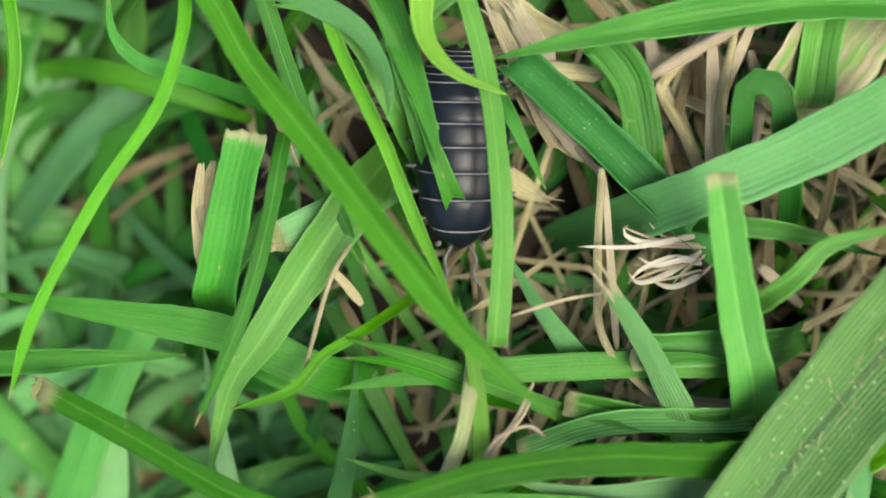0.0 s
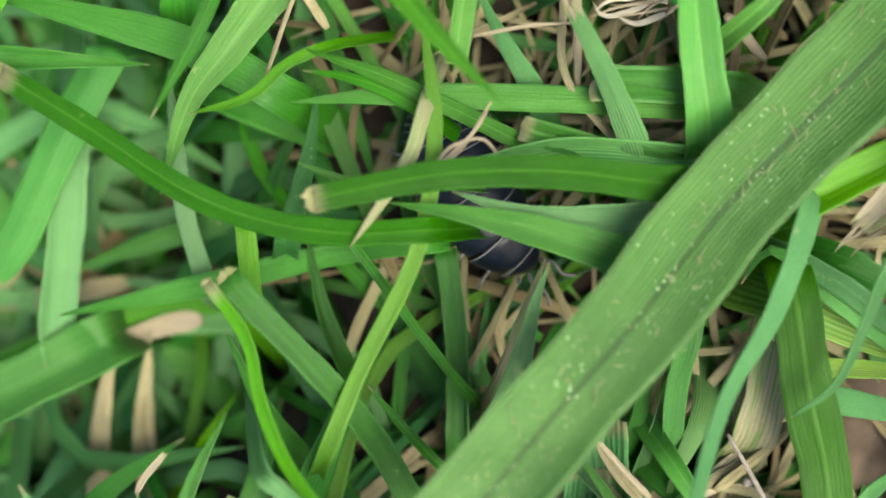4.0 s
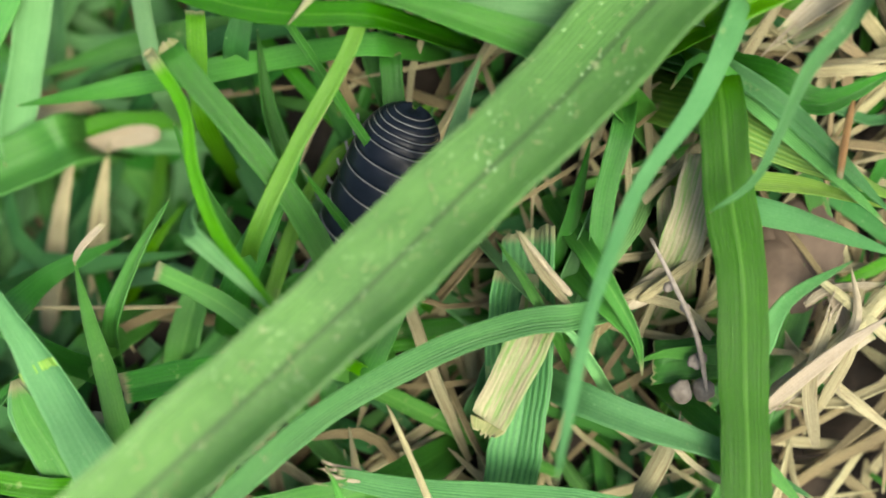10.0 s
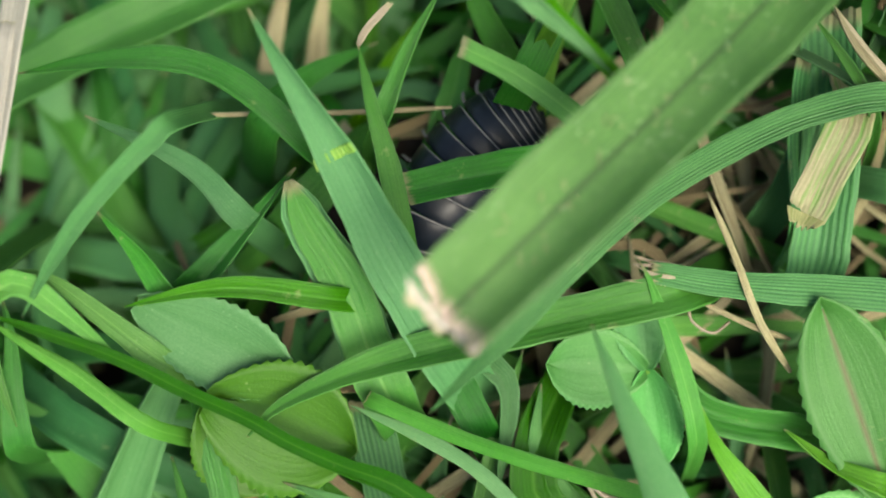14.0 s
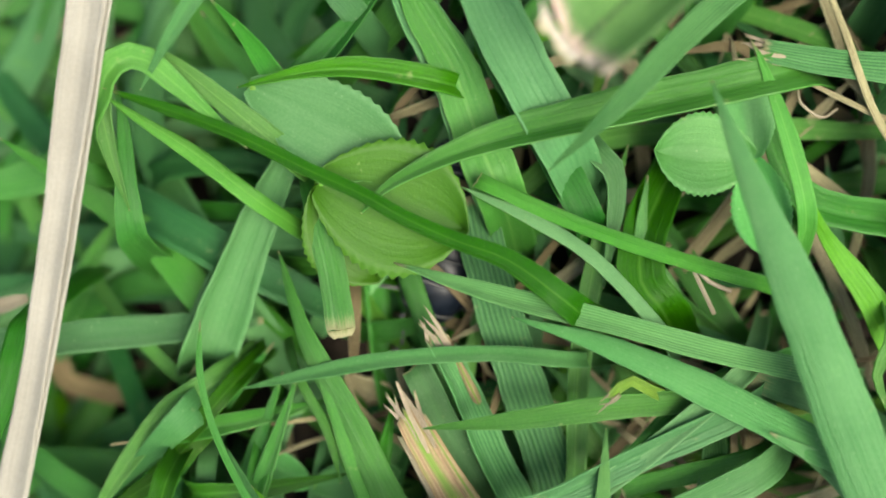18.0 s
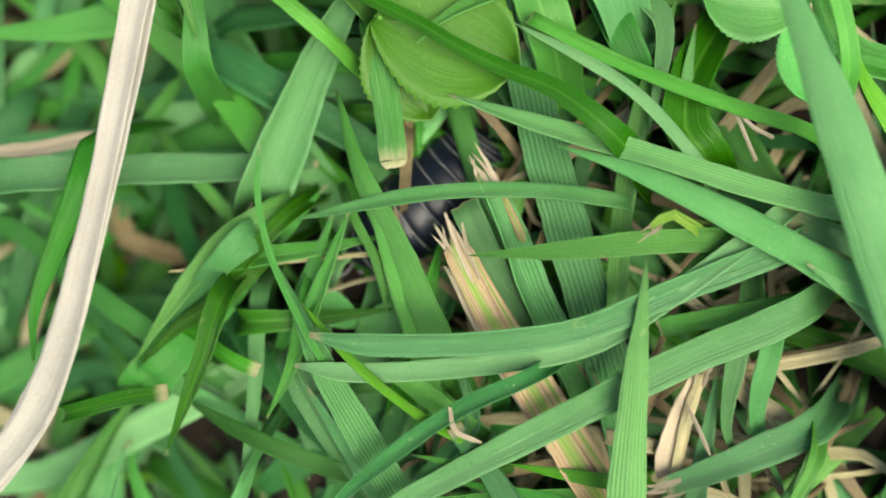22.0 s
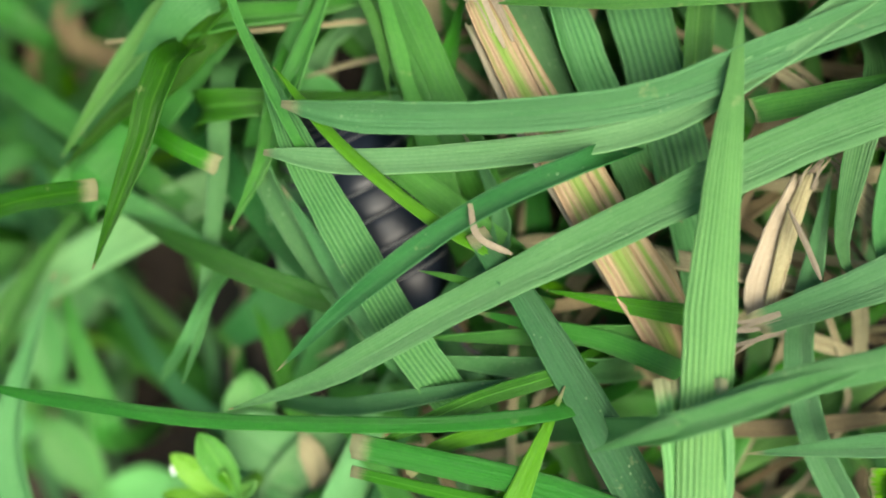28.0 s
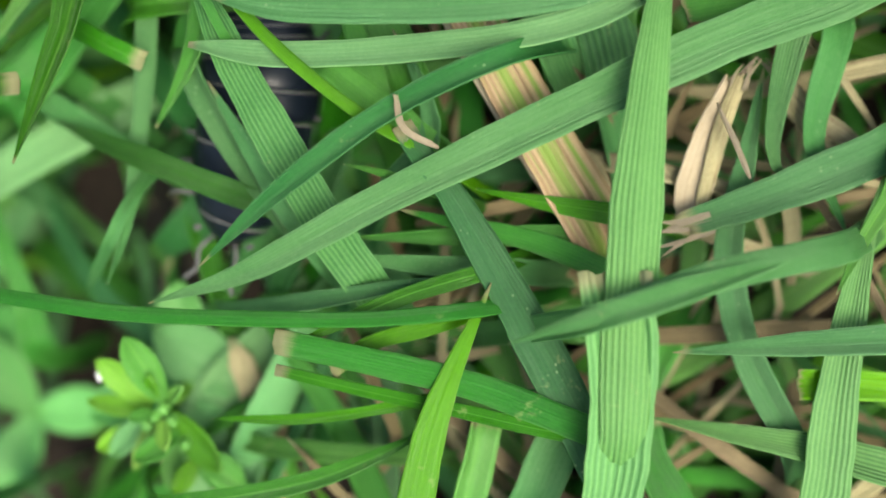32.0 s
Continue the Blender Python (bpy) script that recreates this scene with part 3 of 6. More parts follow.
def thatch(name, label, kinds, number, seed, zlo, zhi, wlo, whi, llo, lhi, tip="point", rise=0.3, xr=(-0.07, 0.07), yr=(-0.15, 0.045), lean_y=None):
    """Uncountable undergrowth: many small blades joined, one object for each tint."""
    rng = np.random.default_rng(seed)
    for kind in kinds:
        vs, fs, us, base = [], [], [], 0
        for _ in range(number // len(kinds)):
            x, y = rng.uniform(*xr), rng.uniform(*yr)
            a = rng.uniform(0, 6.283)
            L, w = rng.uniform(llo, lhi), rng.uniform(wlo, whi)
            z0, z1 = rng.uniform(zlo, zhi), rng.uniform(zlo, zhi)
            g0, g1 = soil_z(x, y), soil_z(x + L * np.cos(a), y + L * np.sin(a))
            if zhi > 0.009:
                z0, z1 = z0 * (0.35 - g0 * 32), z1 * (0.35 - g1 * 32)
            z0, z1 = z0 + g0, z1 + g1
            d = np.array([np.cos(a), np.sin(a), 0])
            s = np.array([-d[1], d[0], 0]) * rng.uniform(-0.6, 0.6)
            p0 = np.array([x, y, z0])
            pts = [p0, p0 + d * L * 0.33 + s * L * 0.3 + [0, 0, L * rise * 0.3], p0 + d * L * 0.7 + s * L * 0.5 + [0, 0, (z1 - z0) * 0.8], p0 + d * L + [0, 0, z1 - z0]]
            v, f, uv = ribbon(pts, (w, w * 0.9), tip, rng, 5, 10, 0.28, rng.uniform(-0.6, 0.6))
            if over_bare(v):
                continue
            vs.append(v)
            us.append(uv)
            fs += [tuple(i + base for i in q) for q in f]
            base += len(v)
        ob = new(name, mesh_of(name, np.vstack(vs), fs, M[kind], np.vstack(us)))
        tagged(ob, label, "grass", kind="stuff")


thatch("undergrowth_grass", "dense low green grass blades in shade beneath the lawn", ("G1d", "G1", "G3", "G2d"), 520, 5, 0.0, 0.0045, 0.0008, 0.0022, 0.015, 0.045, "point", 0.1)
thatch("undergrowth_grass", "green grass blades of the lower sward", ("G1", "G2", "G1l", "G4"), 150, 6, 0.002, 0.0065, 0.0009, 0.0024, 0.02, 0.045, "point", 0.12)
thatch("undergrowth_grass", "broad pale green blades of the soft lower sward", ("G2l", "G2", "G1", "G2d"), 140, 16, 0.001, 0.011, 0.0016, 0.0038, 0.02, 0.05, "point", 0.1, (-0.085, -0.025), (-0.106, -0.05))
thatch("undergrowth_grass", "broad pale green blades of the soft lower sward", ("G2", "G1", "G2l", "G1d"), 120, 17, 0.001, 0.011, 0.0013, 0.0036, 0.02, 0.05, "point", 0.1, (-0.065, -0.008), (-0.05, 0.035))
thatch("undergrowth_grass", "pale blurred broad blades deep in the soft hollow", ("G2l", "G1l", "G2"), 66, 23, 0.003, 0.012, 0.0018, 0.0046, 0.018, 0.045, "point", 0.15, (-0.085, -0.014), (-0.102, 0.035))
thatch("dead_litter", "brown dead grass litter on the soil", ("Dk", "D", "Dk"), 330, 8, 0.0005, 0.005, 0.0003, 0.0013, 0.008, 0.034, "point", 0.25)
thatch("dead_litter", "tangled tan straw litter round the tuft's base", ("D", "Dk", "D"), 360, 9, 0.001, 0.0075, 0.0003, 0.0012, 0.01, 0.036, "point", 0.2, (0.006, 0.062), (-0.058, 0.035))
thatch("dead_litter", "tangled tan straw litter between the late tufts", ("D", "Dk"), 110, 10, 0.002, 0.0085, 0.0003, 0.0012, 0.01, 0.03, "point", 0.3, (-0.03, 0.03), (-0.12, -0.058))

thatch("dead_litter", "faded brown leaf bits deep in the hollow", ("D", "Dk", "D"), 66, 11, 0.002, 0.010, 0.0010, 0.0027, 0.008, 0.022, "blunt", 0.15, (-0.075, -0.012), (-0.135, 0.03))

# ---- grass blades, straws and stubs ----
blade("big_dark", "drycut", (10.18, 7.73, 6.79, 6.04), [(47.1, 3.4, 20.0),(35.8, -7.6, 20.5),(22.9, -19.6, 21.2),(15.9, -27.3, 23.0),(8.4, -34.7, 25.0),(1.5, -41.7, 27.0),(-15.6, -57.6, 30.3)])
blade("G3", "point", (2.32, 1.93), [(-15.7, 23.2, 16.0),(-12.7, 17.7, 17.0),(-10.7, 13.1, 19.0),(-6.5, 6.5, 21.5),(-1.9, -1.0, 24.0),(2.2, -7.3, 26.0),(7.1, -13.1, 27.0)])
blade("G3", "point", (1.47, 1.39), [(-10.4, 20.7, 15.0),(-9.5, 17.7, 15.0),(-8.2, 11.4, 14.5),(-6.0, 2.3, 14.0),(-4.4, -2.6, 14.0)])
blade("G4", "point", (1.07, 0.99), [(-5.1, 17.7, 15.0),(-4.5, 14.2, 15.5),(-2.0, 6.8, 16.0),(-0.3, 0.4, 16.0),(1.7, -5.7, 16.0)])
blade("G4", "point", (1.38, 1.14), [(-6.3, -36.6, 17.0),(-3.4, -30.4, 17.5),(1.0, -22.1, 18.0),(2.6, -13.6, 18.0),(2.0, -5.1, 18.0)])
blade("G4l", "point", (1.81, 2.01), [(2.0, 18.1, 17.0),(1.7, 13.9, 18.0),(3.4, 10.9, 19.0),(7.0, 8.8, 19.4)])
blade("G1l", "cut", (1.22, 1.7), [(4.8, 17.4, 17.0),(5.8, 10.7, 17.5),(5.9, 4.5, 18.0),(5.5, -1.5, 18.0),(4.2, -8.9, 17.0)])
blade("G1", "point", (3.07, 2.66), [(38.6, 12.1, 16.0),(30.6, 13.1, 16.5),(24.4, 13.1, 16.5),(15.9, 12.6, 17.0),(6.4, 11.7, 17.0)])
blade("G2d", "cut", (3.39, 2.97), [(21.6, -3.9, 13.5),(17.6, 0.4, 14.0),(13.6, 5.6, 13.5),(8.4, 12.1, 12.5)])
blade("G1d", "cut", (2.56, 2.99), [(17.4, 2.7, 12.0),(17.3, 7.0, 12.5),(16.7, 10.0, 13.0),(14.4, 13.2, 13.5)])
blade("G2", "cut", (2.84, 4.46), [(18.4, -0.1, 16.0),(27.0, 2.3, 17.5),(35.8, 5.8, 19.0)])
blade("G1l", "cut", (3.81, 3.53, 2.08), [(22.3, -14.1, 18.0),(21.5, -8.6, 19.5),(20.8, -3.3, 21.5),(20.3, 1.6, 23.0)])
blade("G1d", "cut", (1.5, 1.83, 1.91), [(28.0, 0.1, 13.0),(27.4, 3.5, 15.0),(27.2, 6.9, 16.2),(25.7, 8.0, 16.5),(24.4, 7.2, 16.2),(24.1, 2.4, 14.0)])
blade("D2g", "cut", (8.3, 7.43), [(44.5, 18.3, 10.0),(37.7, 15.0, 10.5),(31.6, 9.4, 11.0),(28.5, 5.8, 11.0)])
blade("G1l", "cut", (3.45, 3.02), [(33.8, 16.4, 12.0),(31.9, 11.4, 12.0),(30.6, 6.0, 11.5)])
blade("G7", "drycut", (3.31, 2.92, 2.29, 1.81), [(21.0, -18.5, 20.0),(17.0, -18.0, 20.3),(12.2, -17.2, 20.7),(7.5, -16.9, 21.0),(2.3, -17.0, 21.3),(-2.3, -17.7, 21.7),(-6.5, -18.4, 22.0)])
blade("G7", "drycut", (1.67, 1.92, 1.83), [(1.1, -20.8, 19.0),(-3.7, -20.8, 19.0),(-9.3, -19.8, 18.5),(-15.3, -17.3, 18.0),(-22.6, -12.2, 17.0),(-29.3, -7.8, 16.0)], lean=0.0)
blade("G1", "point", (3.6, 2.32), [(17.9, -24.8, 18.5),(13.9, -22.8, 19.0),(6.3, -20.3, 19.2),(-0.8, -18.7, 19.2)])
blade("G2l", "point", (2.43, 2.43), [(25.4, -19.8, 17.0),(17.8, -20.5, 18.0),(9.6, -20.0, 18.5),(3.6, -18.1, 18.5)])
blade("G1", "point", (2.18, 1.93), [(23.2, -12.6, 15.0),(12.4, -11.5, 15.0),(-0.2, -10.7, 15.0),(-7.9, -10.9, 15.0)])
blade("G4", "point", (0.92, 0.75), [(-5.9, -7.2, 15.0),(-8.4, -8.3, 15.0),(-11.0, -10.5, 15.5),(-15.7, -11.5, 15.0)])
blade("G3", "point", (1.41, 1.25), [(10.5, -15.5, 15.0),(3.9, -11.9, 16.0),(-0.9, -9.4, 16.0),(-6.7, -7.1, 15.5)])
blade("G2s", "cut", (2.03, 1.87), [(21.6, -16.3, 16.0),(12.0, -15.2, 16.5),(5.0, -16.5, 16.5)])
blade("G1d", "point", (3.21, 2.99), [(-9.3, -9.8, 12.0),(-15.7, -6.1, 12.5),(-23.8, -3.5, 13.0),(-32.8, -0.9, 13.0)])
blade("G1l", "point", (2.65, 3.71, 3.71, 3.27), [(-5.2, 2.5, 13.5),(-9.3, -2.2, 13.1),(-12.8, -6.5, 12.8),(-15.9, -10.3, 12.4),(-18.5, -17.2, 12.0)])
blade("G3", "point", (1.23, 1.15), [(-9.4, 7.7, 15.0),(-10.9, 2.4, 16.0),(-12.9, -3.1, 17.0),(-15.0, -7.3, 17.5),(-17.8, -12.1, 17.7)])
blade("G1", "cut", (1.25, 2.59, 3.42, 3.01), [(-15.4, -0.9, 12.4),(-14.3, 2.0, 13.6),(-13.0, 5.6, 14.8),(-11.7, 8.6, 16.0)], lean=0.0)
blade("G4", "point", (1.08, 0.83), [(-15.2, 20.2, 14.0),(-15.8, 16.4, 15.0),(-18.1, 11.2, 15.5),(-23.2, 5.1, 16.0),(-28.7, -2.9, 16.0),(-31.3, -8.9, 16.0)])
blade("G4", "point", (1.02, 1.11), [(-28.5, 22.0, 13.0),(-28.8, 15.6, 13.0),(-31.0, 8.3, 12.5)])
blade("G2", "point", (2.43, 3.33, 3.49, 2.51, 1.62, 0.65), [(-9.3, 19.6, 15.0),(-5.7, 17.2, 15.8),(-3.0, 15.0, 16.6),(-1.6, 12.2, 17.4),(-1.2, 9.8, 18.2),(-1.6, 8.0, 19.0)])
blade("G1", "point", (2.05, 2.63, 2.13, 1.64), [(-0.5, 16.7, 14.0),(0.4, 12.6, 15.2),(1.3, 8.2, 16.3),(2.0, 3.6, 17.5)])
blade("G1", "point", (1.55, 1.3), [(-17.0, 14.1, 11.0),(-19.8, 15.2, 11.5),(-21.5, 17.5, 12.0),(-21.4, 20.8, 12.5)])
blade("G1l", "point", (2.94, 2.94), [(-0.9, 9.9, 13.0),(-2.9, 14.2, 14.0),(-5.8, 16.9, 15.0),(-9.0, 17.6, 15.5)])
blade("G1", "point", (2.5, 2.29), [(1.3, 6.6, 14.0),(0.2, 11.2, 15.0),(-0.7, 14.6, 15.5),(-2.3, 18.4, 16.0)])
blade("G1", "point", (2.27, 1.24), [(2.2, 3.4, 15.0),(1.0, 7.7, 16.0),(-0.1, 10.2, 16.5)])
blade("G1", "point", (1.16, 1.08), [(7.1, 8.3, 15.5),(8.2, 5.2, 15.8),(9.5, 1.9, 14.4)])
blade("G2", "point", (2.33, 2.12), [(10.1, -10.3, 13.0),(7.9, -6.5, 13.5),(5.8, -2.0, 14.0)])
blade("G2s", "frayed", (3.05, 2.39, 1.65), [(17.1, -15.5, 17.0),(15.4, -11.2, 18.0),(13.8, -7.9, 19.0),(12.4, -5.4, 20.0)])
blade("G1", "point", (1.64, 2.13), [(15.9, -11.3, 16.0),(18.3, -11.4, 16.5),(21.4, -12.0, 17.0)])
blade("G1", "point", (1.63, 1.46), [(22.9, -2.3, 17.0),(26.5, -3.2, 17.0),(33.0, -5.8, 17.5)])
blade("G1l", "point", (1.57, 1.97), [(25.6, -6.3, 19.0),(28.3, -4.2, 20.0),(34.0, -3.6, 21.0)])
blade("G3", "point", (1.41, 1.25), [(2.1, -12.1, 15.0),(-0.7, -10.4, 15.5),(-3.5, -9.3, 15.5),(-7.0, -8.6, 15.0)])
blade("G3", "cut", (1.81, 1.9, 1.9), [(19.9, -16.8, 16.0),(15.0, -15.6, 16.0),(8.9, -13.6, 16.0)], lean=0.0)
blade("G2d", "point", (1.93, 2.19), [(-8.9, -19.9, 10.0),(-7.3, -14.7, 10.5),(-6.2, -9.4, 11.0)])
blade("G1", "point", (2.16, 1.9), [(-33.1, -6.2, 11.5),(-26.6, -6.6, 12.0),(-18.9, -7.3, 12.0)])
blade("G1", "blunt", (2.44, 3.42, 3.71, 3.22), [(-25.3, -6.7, 4.0),(-29.2, -13.2, 3.3),(-32.1, -18.9, 2.7),(-35.3, -24.3, 2.0)])
blade("D", "frayed", (0.36, 0.31), [(-5.4, -0.3, 15.0),(-7.3, -3.0, 15.5),(-9.8, -9.2, 15.0)])
blade("D", "frayed", (0.79, 0.58), [(-5.2, -5.1, 12.0),(-6.7, -2.7, 12.5),(-8.2, -1.3, 13.0)])
blade("D2", "frayed", (0.32, 0.24), [(2.2, -17.2, 17.0),(4.9, -14.5, 17.7),(6.7, -11.8, 17.7)])
blade("D2", "frayed", (0.29, 0.2), [(5.7, -6.9, 17.0),(9.7, -6.2, 16.5),(13.6, -6.0, 16.0)])
blade("D", "frayed", (0.52, 0.68), [(18.6, -17.2, 14.0),(12.8, -10.4, 15.0),(12.6, -4.5, 15.0),(13.7, 3.0, 15.0)])
blade("D", "frayed", (1.07, 0.81), [(23.5, -1.5, 10.0),(23.3, 5.0, 12.0),(25.2, 12.5, 13.0)])
blade("D", "frayed", (0.82, 0.82), [(20.0, 1.2, 9.0),(19.2, 7.9, 10.0),(23.5, 12.5, 11.0)])
blade("D", "frayed", (1.19, 1.35), [(10.8, 5.2, 11.0),(9.2, 10.7, 11.0),(7.3, 16.1, 11.0)])
blade("D", "frayed", (1.62, 1.08), [(15.5, 10.5, 10.0),(10.2, 11.4, 11.0),(6.2, 10.6, 11.0)])
blade("D", "frayed", (1.07, 0.8), [(-17.1, -1.1, 11.0),(-16.8, 3.2, 12.0),(-15.9, 6.9, 13.0)])
blade("D", "point", (0.57, 0.57), [(-10.1, 10.4, 14.0),(-9.4, 8.2, 14.5),(-8.5, 5.7, 14.4)])
blade("G1d", "drycut", (2.21, 1.8), [(0.3, -42.4, 14.0),(-2.0, -37.5, 15.0),(-4.3, -33.6, 16.5),(-7.3, -29.8, 18.0),(-10.2, -26.4, 19.0),(-12.8, -23.1, 19.5)])
blade("G4", "drycut", (1.16, 0.93), [(-3.9, -42.2, 23.8),(-6.2, -39.6, 23.0),(-8.6, -36.3, 22.0),(-10.3, -32.1, 21.0),(-11.2, -27.8, 20.0),(-14.0, -23.6, 19.5)])
blade("G2l", "drypoint", (2.46, 2.3, 1.8), [(7.6, -31.8, 16.0),(8.5, -29.1, 16.8),(9.3, -26.2, 17.7),(10.4, -23.5, 18.5)])
blade("G1d", "point", (2.92, 2.34), [(-8.1, -40.6, 14.0),(-5.3, -34.6, 15.0),(-3.5, -30.4, 15.5),(-1.8, -26.3, 16.0)])
blade("G3", "point", (0.83, 0.74), [(2.2, -38.3, 16.0),(-0.7, -35.0, 16.0),(-3.1, -32.0, 16.0)])
blade("G3", "point", (0.93, 0.68), [(3.8, -32.8, 12.0),(0.4, -28.0, 13.0),(-2.7, -23.3, 14.5),(-6.2, -18.2, 16.0)])
blade("D2g", "point", (2.56, 2.48, 1.88), [(7.5, -32.0, 13.0),(8.4, -29.2, 13.5),(9.3, -26.2, 14.0),(10.4, -23.3, 14.5)])
blade("G1d", "cut", (1.96, 1.78), [(3.6, -37.9, 9.0),(3.7, -29.4, 9.0),(3.1, -22.2, 9.0)])
blade("G1", "point", (1.89, 1.98), [(1.3, -21.7, 11.0),(-5.3, -22.3, 8.0),(-17.0, -24.6, 8.0),(-28.5, -26.5, 6.0)])
blade("G1", "point", (2.46, 2.16), [(-9.2, -18.7, 0.0),(-17.5, -19.6, 0.0),(-30.4, -23.2, -2.0)])
blade("G4", "cut", (1.56, 1.56), [(-11.8, -26.1, 12.0),(-12.0, -22.6, 12.0),(-12.2, -19.4, 12.0)])
blade("G2l", "point", (1.64, 1.55), [(-16.8, -23.2, 6.0),(-17.9, -17.8, 6.8),(-18.1, -11.6, 8.0),(-18.3, -7.1, 8.0)])
blade("G1d", "point", (1.53, 1.53), [(-5.8, -30.2, 8.0),(-7.1, -26.1, 8.0),(-7.9, -20.2, 8.0)])
blade("G4", "cut", (1.84, 1.65), [(-19.2, -26.7, -4.0),(-23.8, -26.9, -4.0),(-29.7, -28.8, -4.0)])
blade("D2", "cut", (2.02, 1.65), [(-18.8, -27.9, -4.0),(-22.2, -28.3, -4.0),(-25.9, -29.4, -4.0)])
blade("D", "point", (2.25, 2.45), [(-22.1, -50.6, -6.0),(-24.3, -42.2, -5.0),(-24.4, -37.0, -4.0),(-23.2, -28.9, -3.0)])
blade("D", "point", (1.94, 2.25), [(-29.8, -47.4, -6.0),(-28.8, -39.0, -5.0),(-27.8, -33.9, -4.0),(-26.1, -27.8, -3.0)])
blade("G1", "point", (3.61, 3.61), [(-26.6, -43.2, 12.0),(-24.4, -40.3, 8.0),(-19.1, -37.2, 4.0)])
blade("G1", "point", (3.07, 1.75), [(1.7, -47.5, 10.0),(4.0, -42.9, 11.0),(6.3, -37.7, 11.0)])
blade("G1d", "point", (2.72, 2.5), [(-6.1, -43.0, 4.0),(-10.9, -36.0, 8.0),(-14.3, -28.2, 10.0)])
blade("G4", "point", (1.28, 0.99), [(-21.3, -43.0, -3.9),(-18.3, -38.1, 0.0),(-15.3, -34.2, 0.0)])
blade("G1l", "point", (2.85, 2.66), [(-14.6, -46.6, 4.0),(-13.1, -41.0, 4.0),(-11.4, -34.7, 0.0)])
blade("G1", "drypoint", (1.99, 1.67), [(-17.3, -52.6, 14.0),(-18.2, -47.8, 15.0),(-19.4, -43.5, 15.5),(-20.4, -39.0, 16.0)])
blade("D2", "frayed", (0.47, 0.55), [(-20.4, -39.2, 16.0),(-19.7, -38.0, 16.2),(-18.1, -36.3, 16.2)])
blade("G2", "point", (4.11, 4.19, 4.03, 3.7, 2.88), [(-14.0, -61.4, 15.0),(-16.0, -58.1, 16.1),(-18.8, -52.9, 17.1),(-21.6, -47.3, 18.2),(-24.7, -42.1, 19.2),(-27.5, -37.4, 20.3)], collar=0.76, lean=0.0)
blade("G1l", "blunt", (2.4, 3.2, 3.84, 3.36, 1.76), [(-18.3, -64.6, 12.5),(-19.7, -61.3, 13.0),(-21.6, -55.9, 13.5),(-24.1, -51.7, 14.0),(-25.4, -48.5, 14.5)], lean=0.0)
blade("G1d", "point", (2, 1.76), [(-24.6, -45.5, 14.0),(-28.5, -42.0, 15.0),(-32.4, -40.2, 15.0),(-37.5, -40.0, 15.0),(-44.2, -40.9, 14.5)])
blade("G1", "cut", (5.16, 4.69), [(-28.3, -30.4, 0.0),(-36.2, -34.1, 0.0),(-43.1, -37.3, 0.0),(-51.8, -41.9, 0.0)])
blade("G5", "point", (1.22, 1.68, 1.53, 1.07), [(-34.6, -46.1, 18.0),(-38.6, -50.3, 17.7),(-41.1, -53.8, 17.3),(-43.4, -57.8, 17.0)], lean=0.1)
blade("G7", "point", (2.36, 3.14, 2.75, 1.65, 1.1, 1.02, 0.94, 0.79), [(-14.2, -72.5, 17.5),(-18.0, -69.7, 17.4),(-21.9, -68.2, 17.2),(-25.4, -66.6, 17.1),(-28.2, -65.0, 16.9),(-32.1, -63.2, 16.8),(-37.6, -60.5, 16.6),(-46.1, -57.5, 16.5)])
blade("G1l", "point", (1.35, 1.27), [(-35.7, -65.2, 16.0),(-40.0, -61.9, 16.0),(-43.3, -59.8, 16.0),(-46.3, -57.8, 16.0)])
blade("G3", "point", (1.76, 1.76), [(-22.7, -56.9, 14.5),(-27.8, -56.1, 15.0),(-31.8, -56.2, 15.0),(-37.0, -57.3, 15.0)])
blade("G1", "point", (3.22, 2.75), [(1.9, -56.7, 16.5),(-4.1, -58.0, 16.5),(-12.0, -59.7, 16.5),(-19.9, -61.6, 16.5),(-25.8, -64.1, 16.3),(-28.3, -66.3, 16.3)])
blade("G2", "point", (4.75, 4.75), [(-40.0, -74.9, 6.0),(-36.4, -66.2, 8.0),(-32.6, -59.2, 10.0),(-30.7, -55.1, 8.0)])
blade("G5", "point", (2.05, 1.97, 1.8), [(17.2, -42.9, 16.4),(13.9, -43.3, 16.6),(7.8, -45.3, 17.0),(-0.5, -49.8, 18.5),(-6.6, -54.9, 20.0),(-10.5, -58.9, 21.3),(-15.8, -63.8, 23.0)], collar=0.2, lean=0.1)
blade("G5", "cut", (4.18, 4.35), [(13.4, -55.4, 11.0),(14.7, -45.7, 11.0),(14.8, -36.4, 11.0)])
blade("D2g", "drycut", (3.3, 3.47, 2.9), [(14.4, -44.4, 16.0),(12.8, -47.9, 15.7),(10.9, -51.9, 15.4)], lean=0.0)
blade("G5", "frayed", (2.6, 2.37), [(22.8, -58.0, 15.0),(16.9, -56.9, 16.0),(5.9, -56.0, 16.5),(-0.2, -55.0, 16.7)])
blade("D", "point", (0.63, 0.39), [(10.4, -62.5, 15.0),(7.7, -58.7, 16.5),(5.6, -53.9, 17.5),(3.6, -49.5, 17.8)])
blade("D", "frayed", (0.49, 0.3), [(10.4, -60.1, 15.0),(7.2, -59.0, 16.0),(2.8, -56.9, 16.0)])
blade("G1l", "point", (1.57, 1.33), [(3.2, -66.3, 16.0),(1.9, -61.4, 16.5),(-0.2, -55.8, 17.0),(-1.0, -54.3, 17.0)])
blade("G2l", "point", (1.7, 1.39), [(-8.4, -38.1, 23.0),(-6.3, -40.0, 23.7),(-4.0, -42.3, 24.0)])
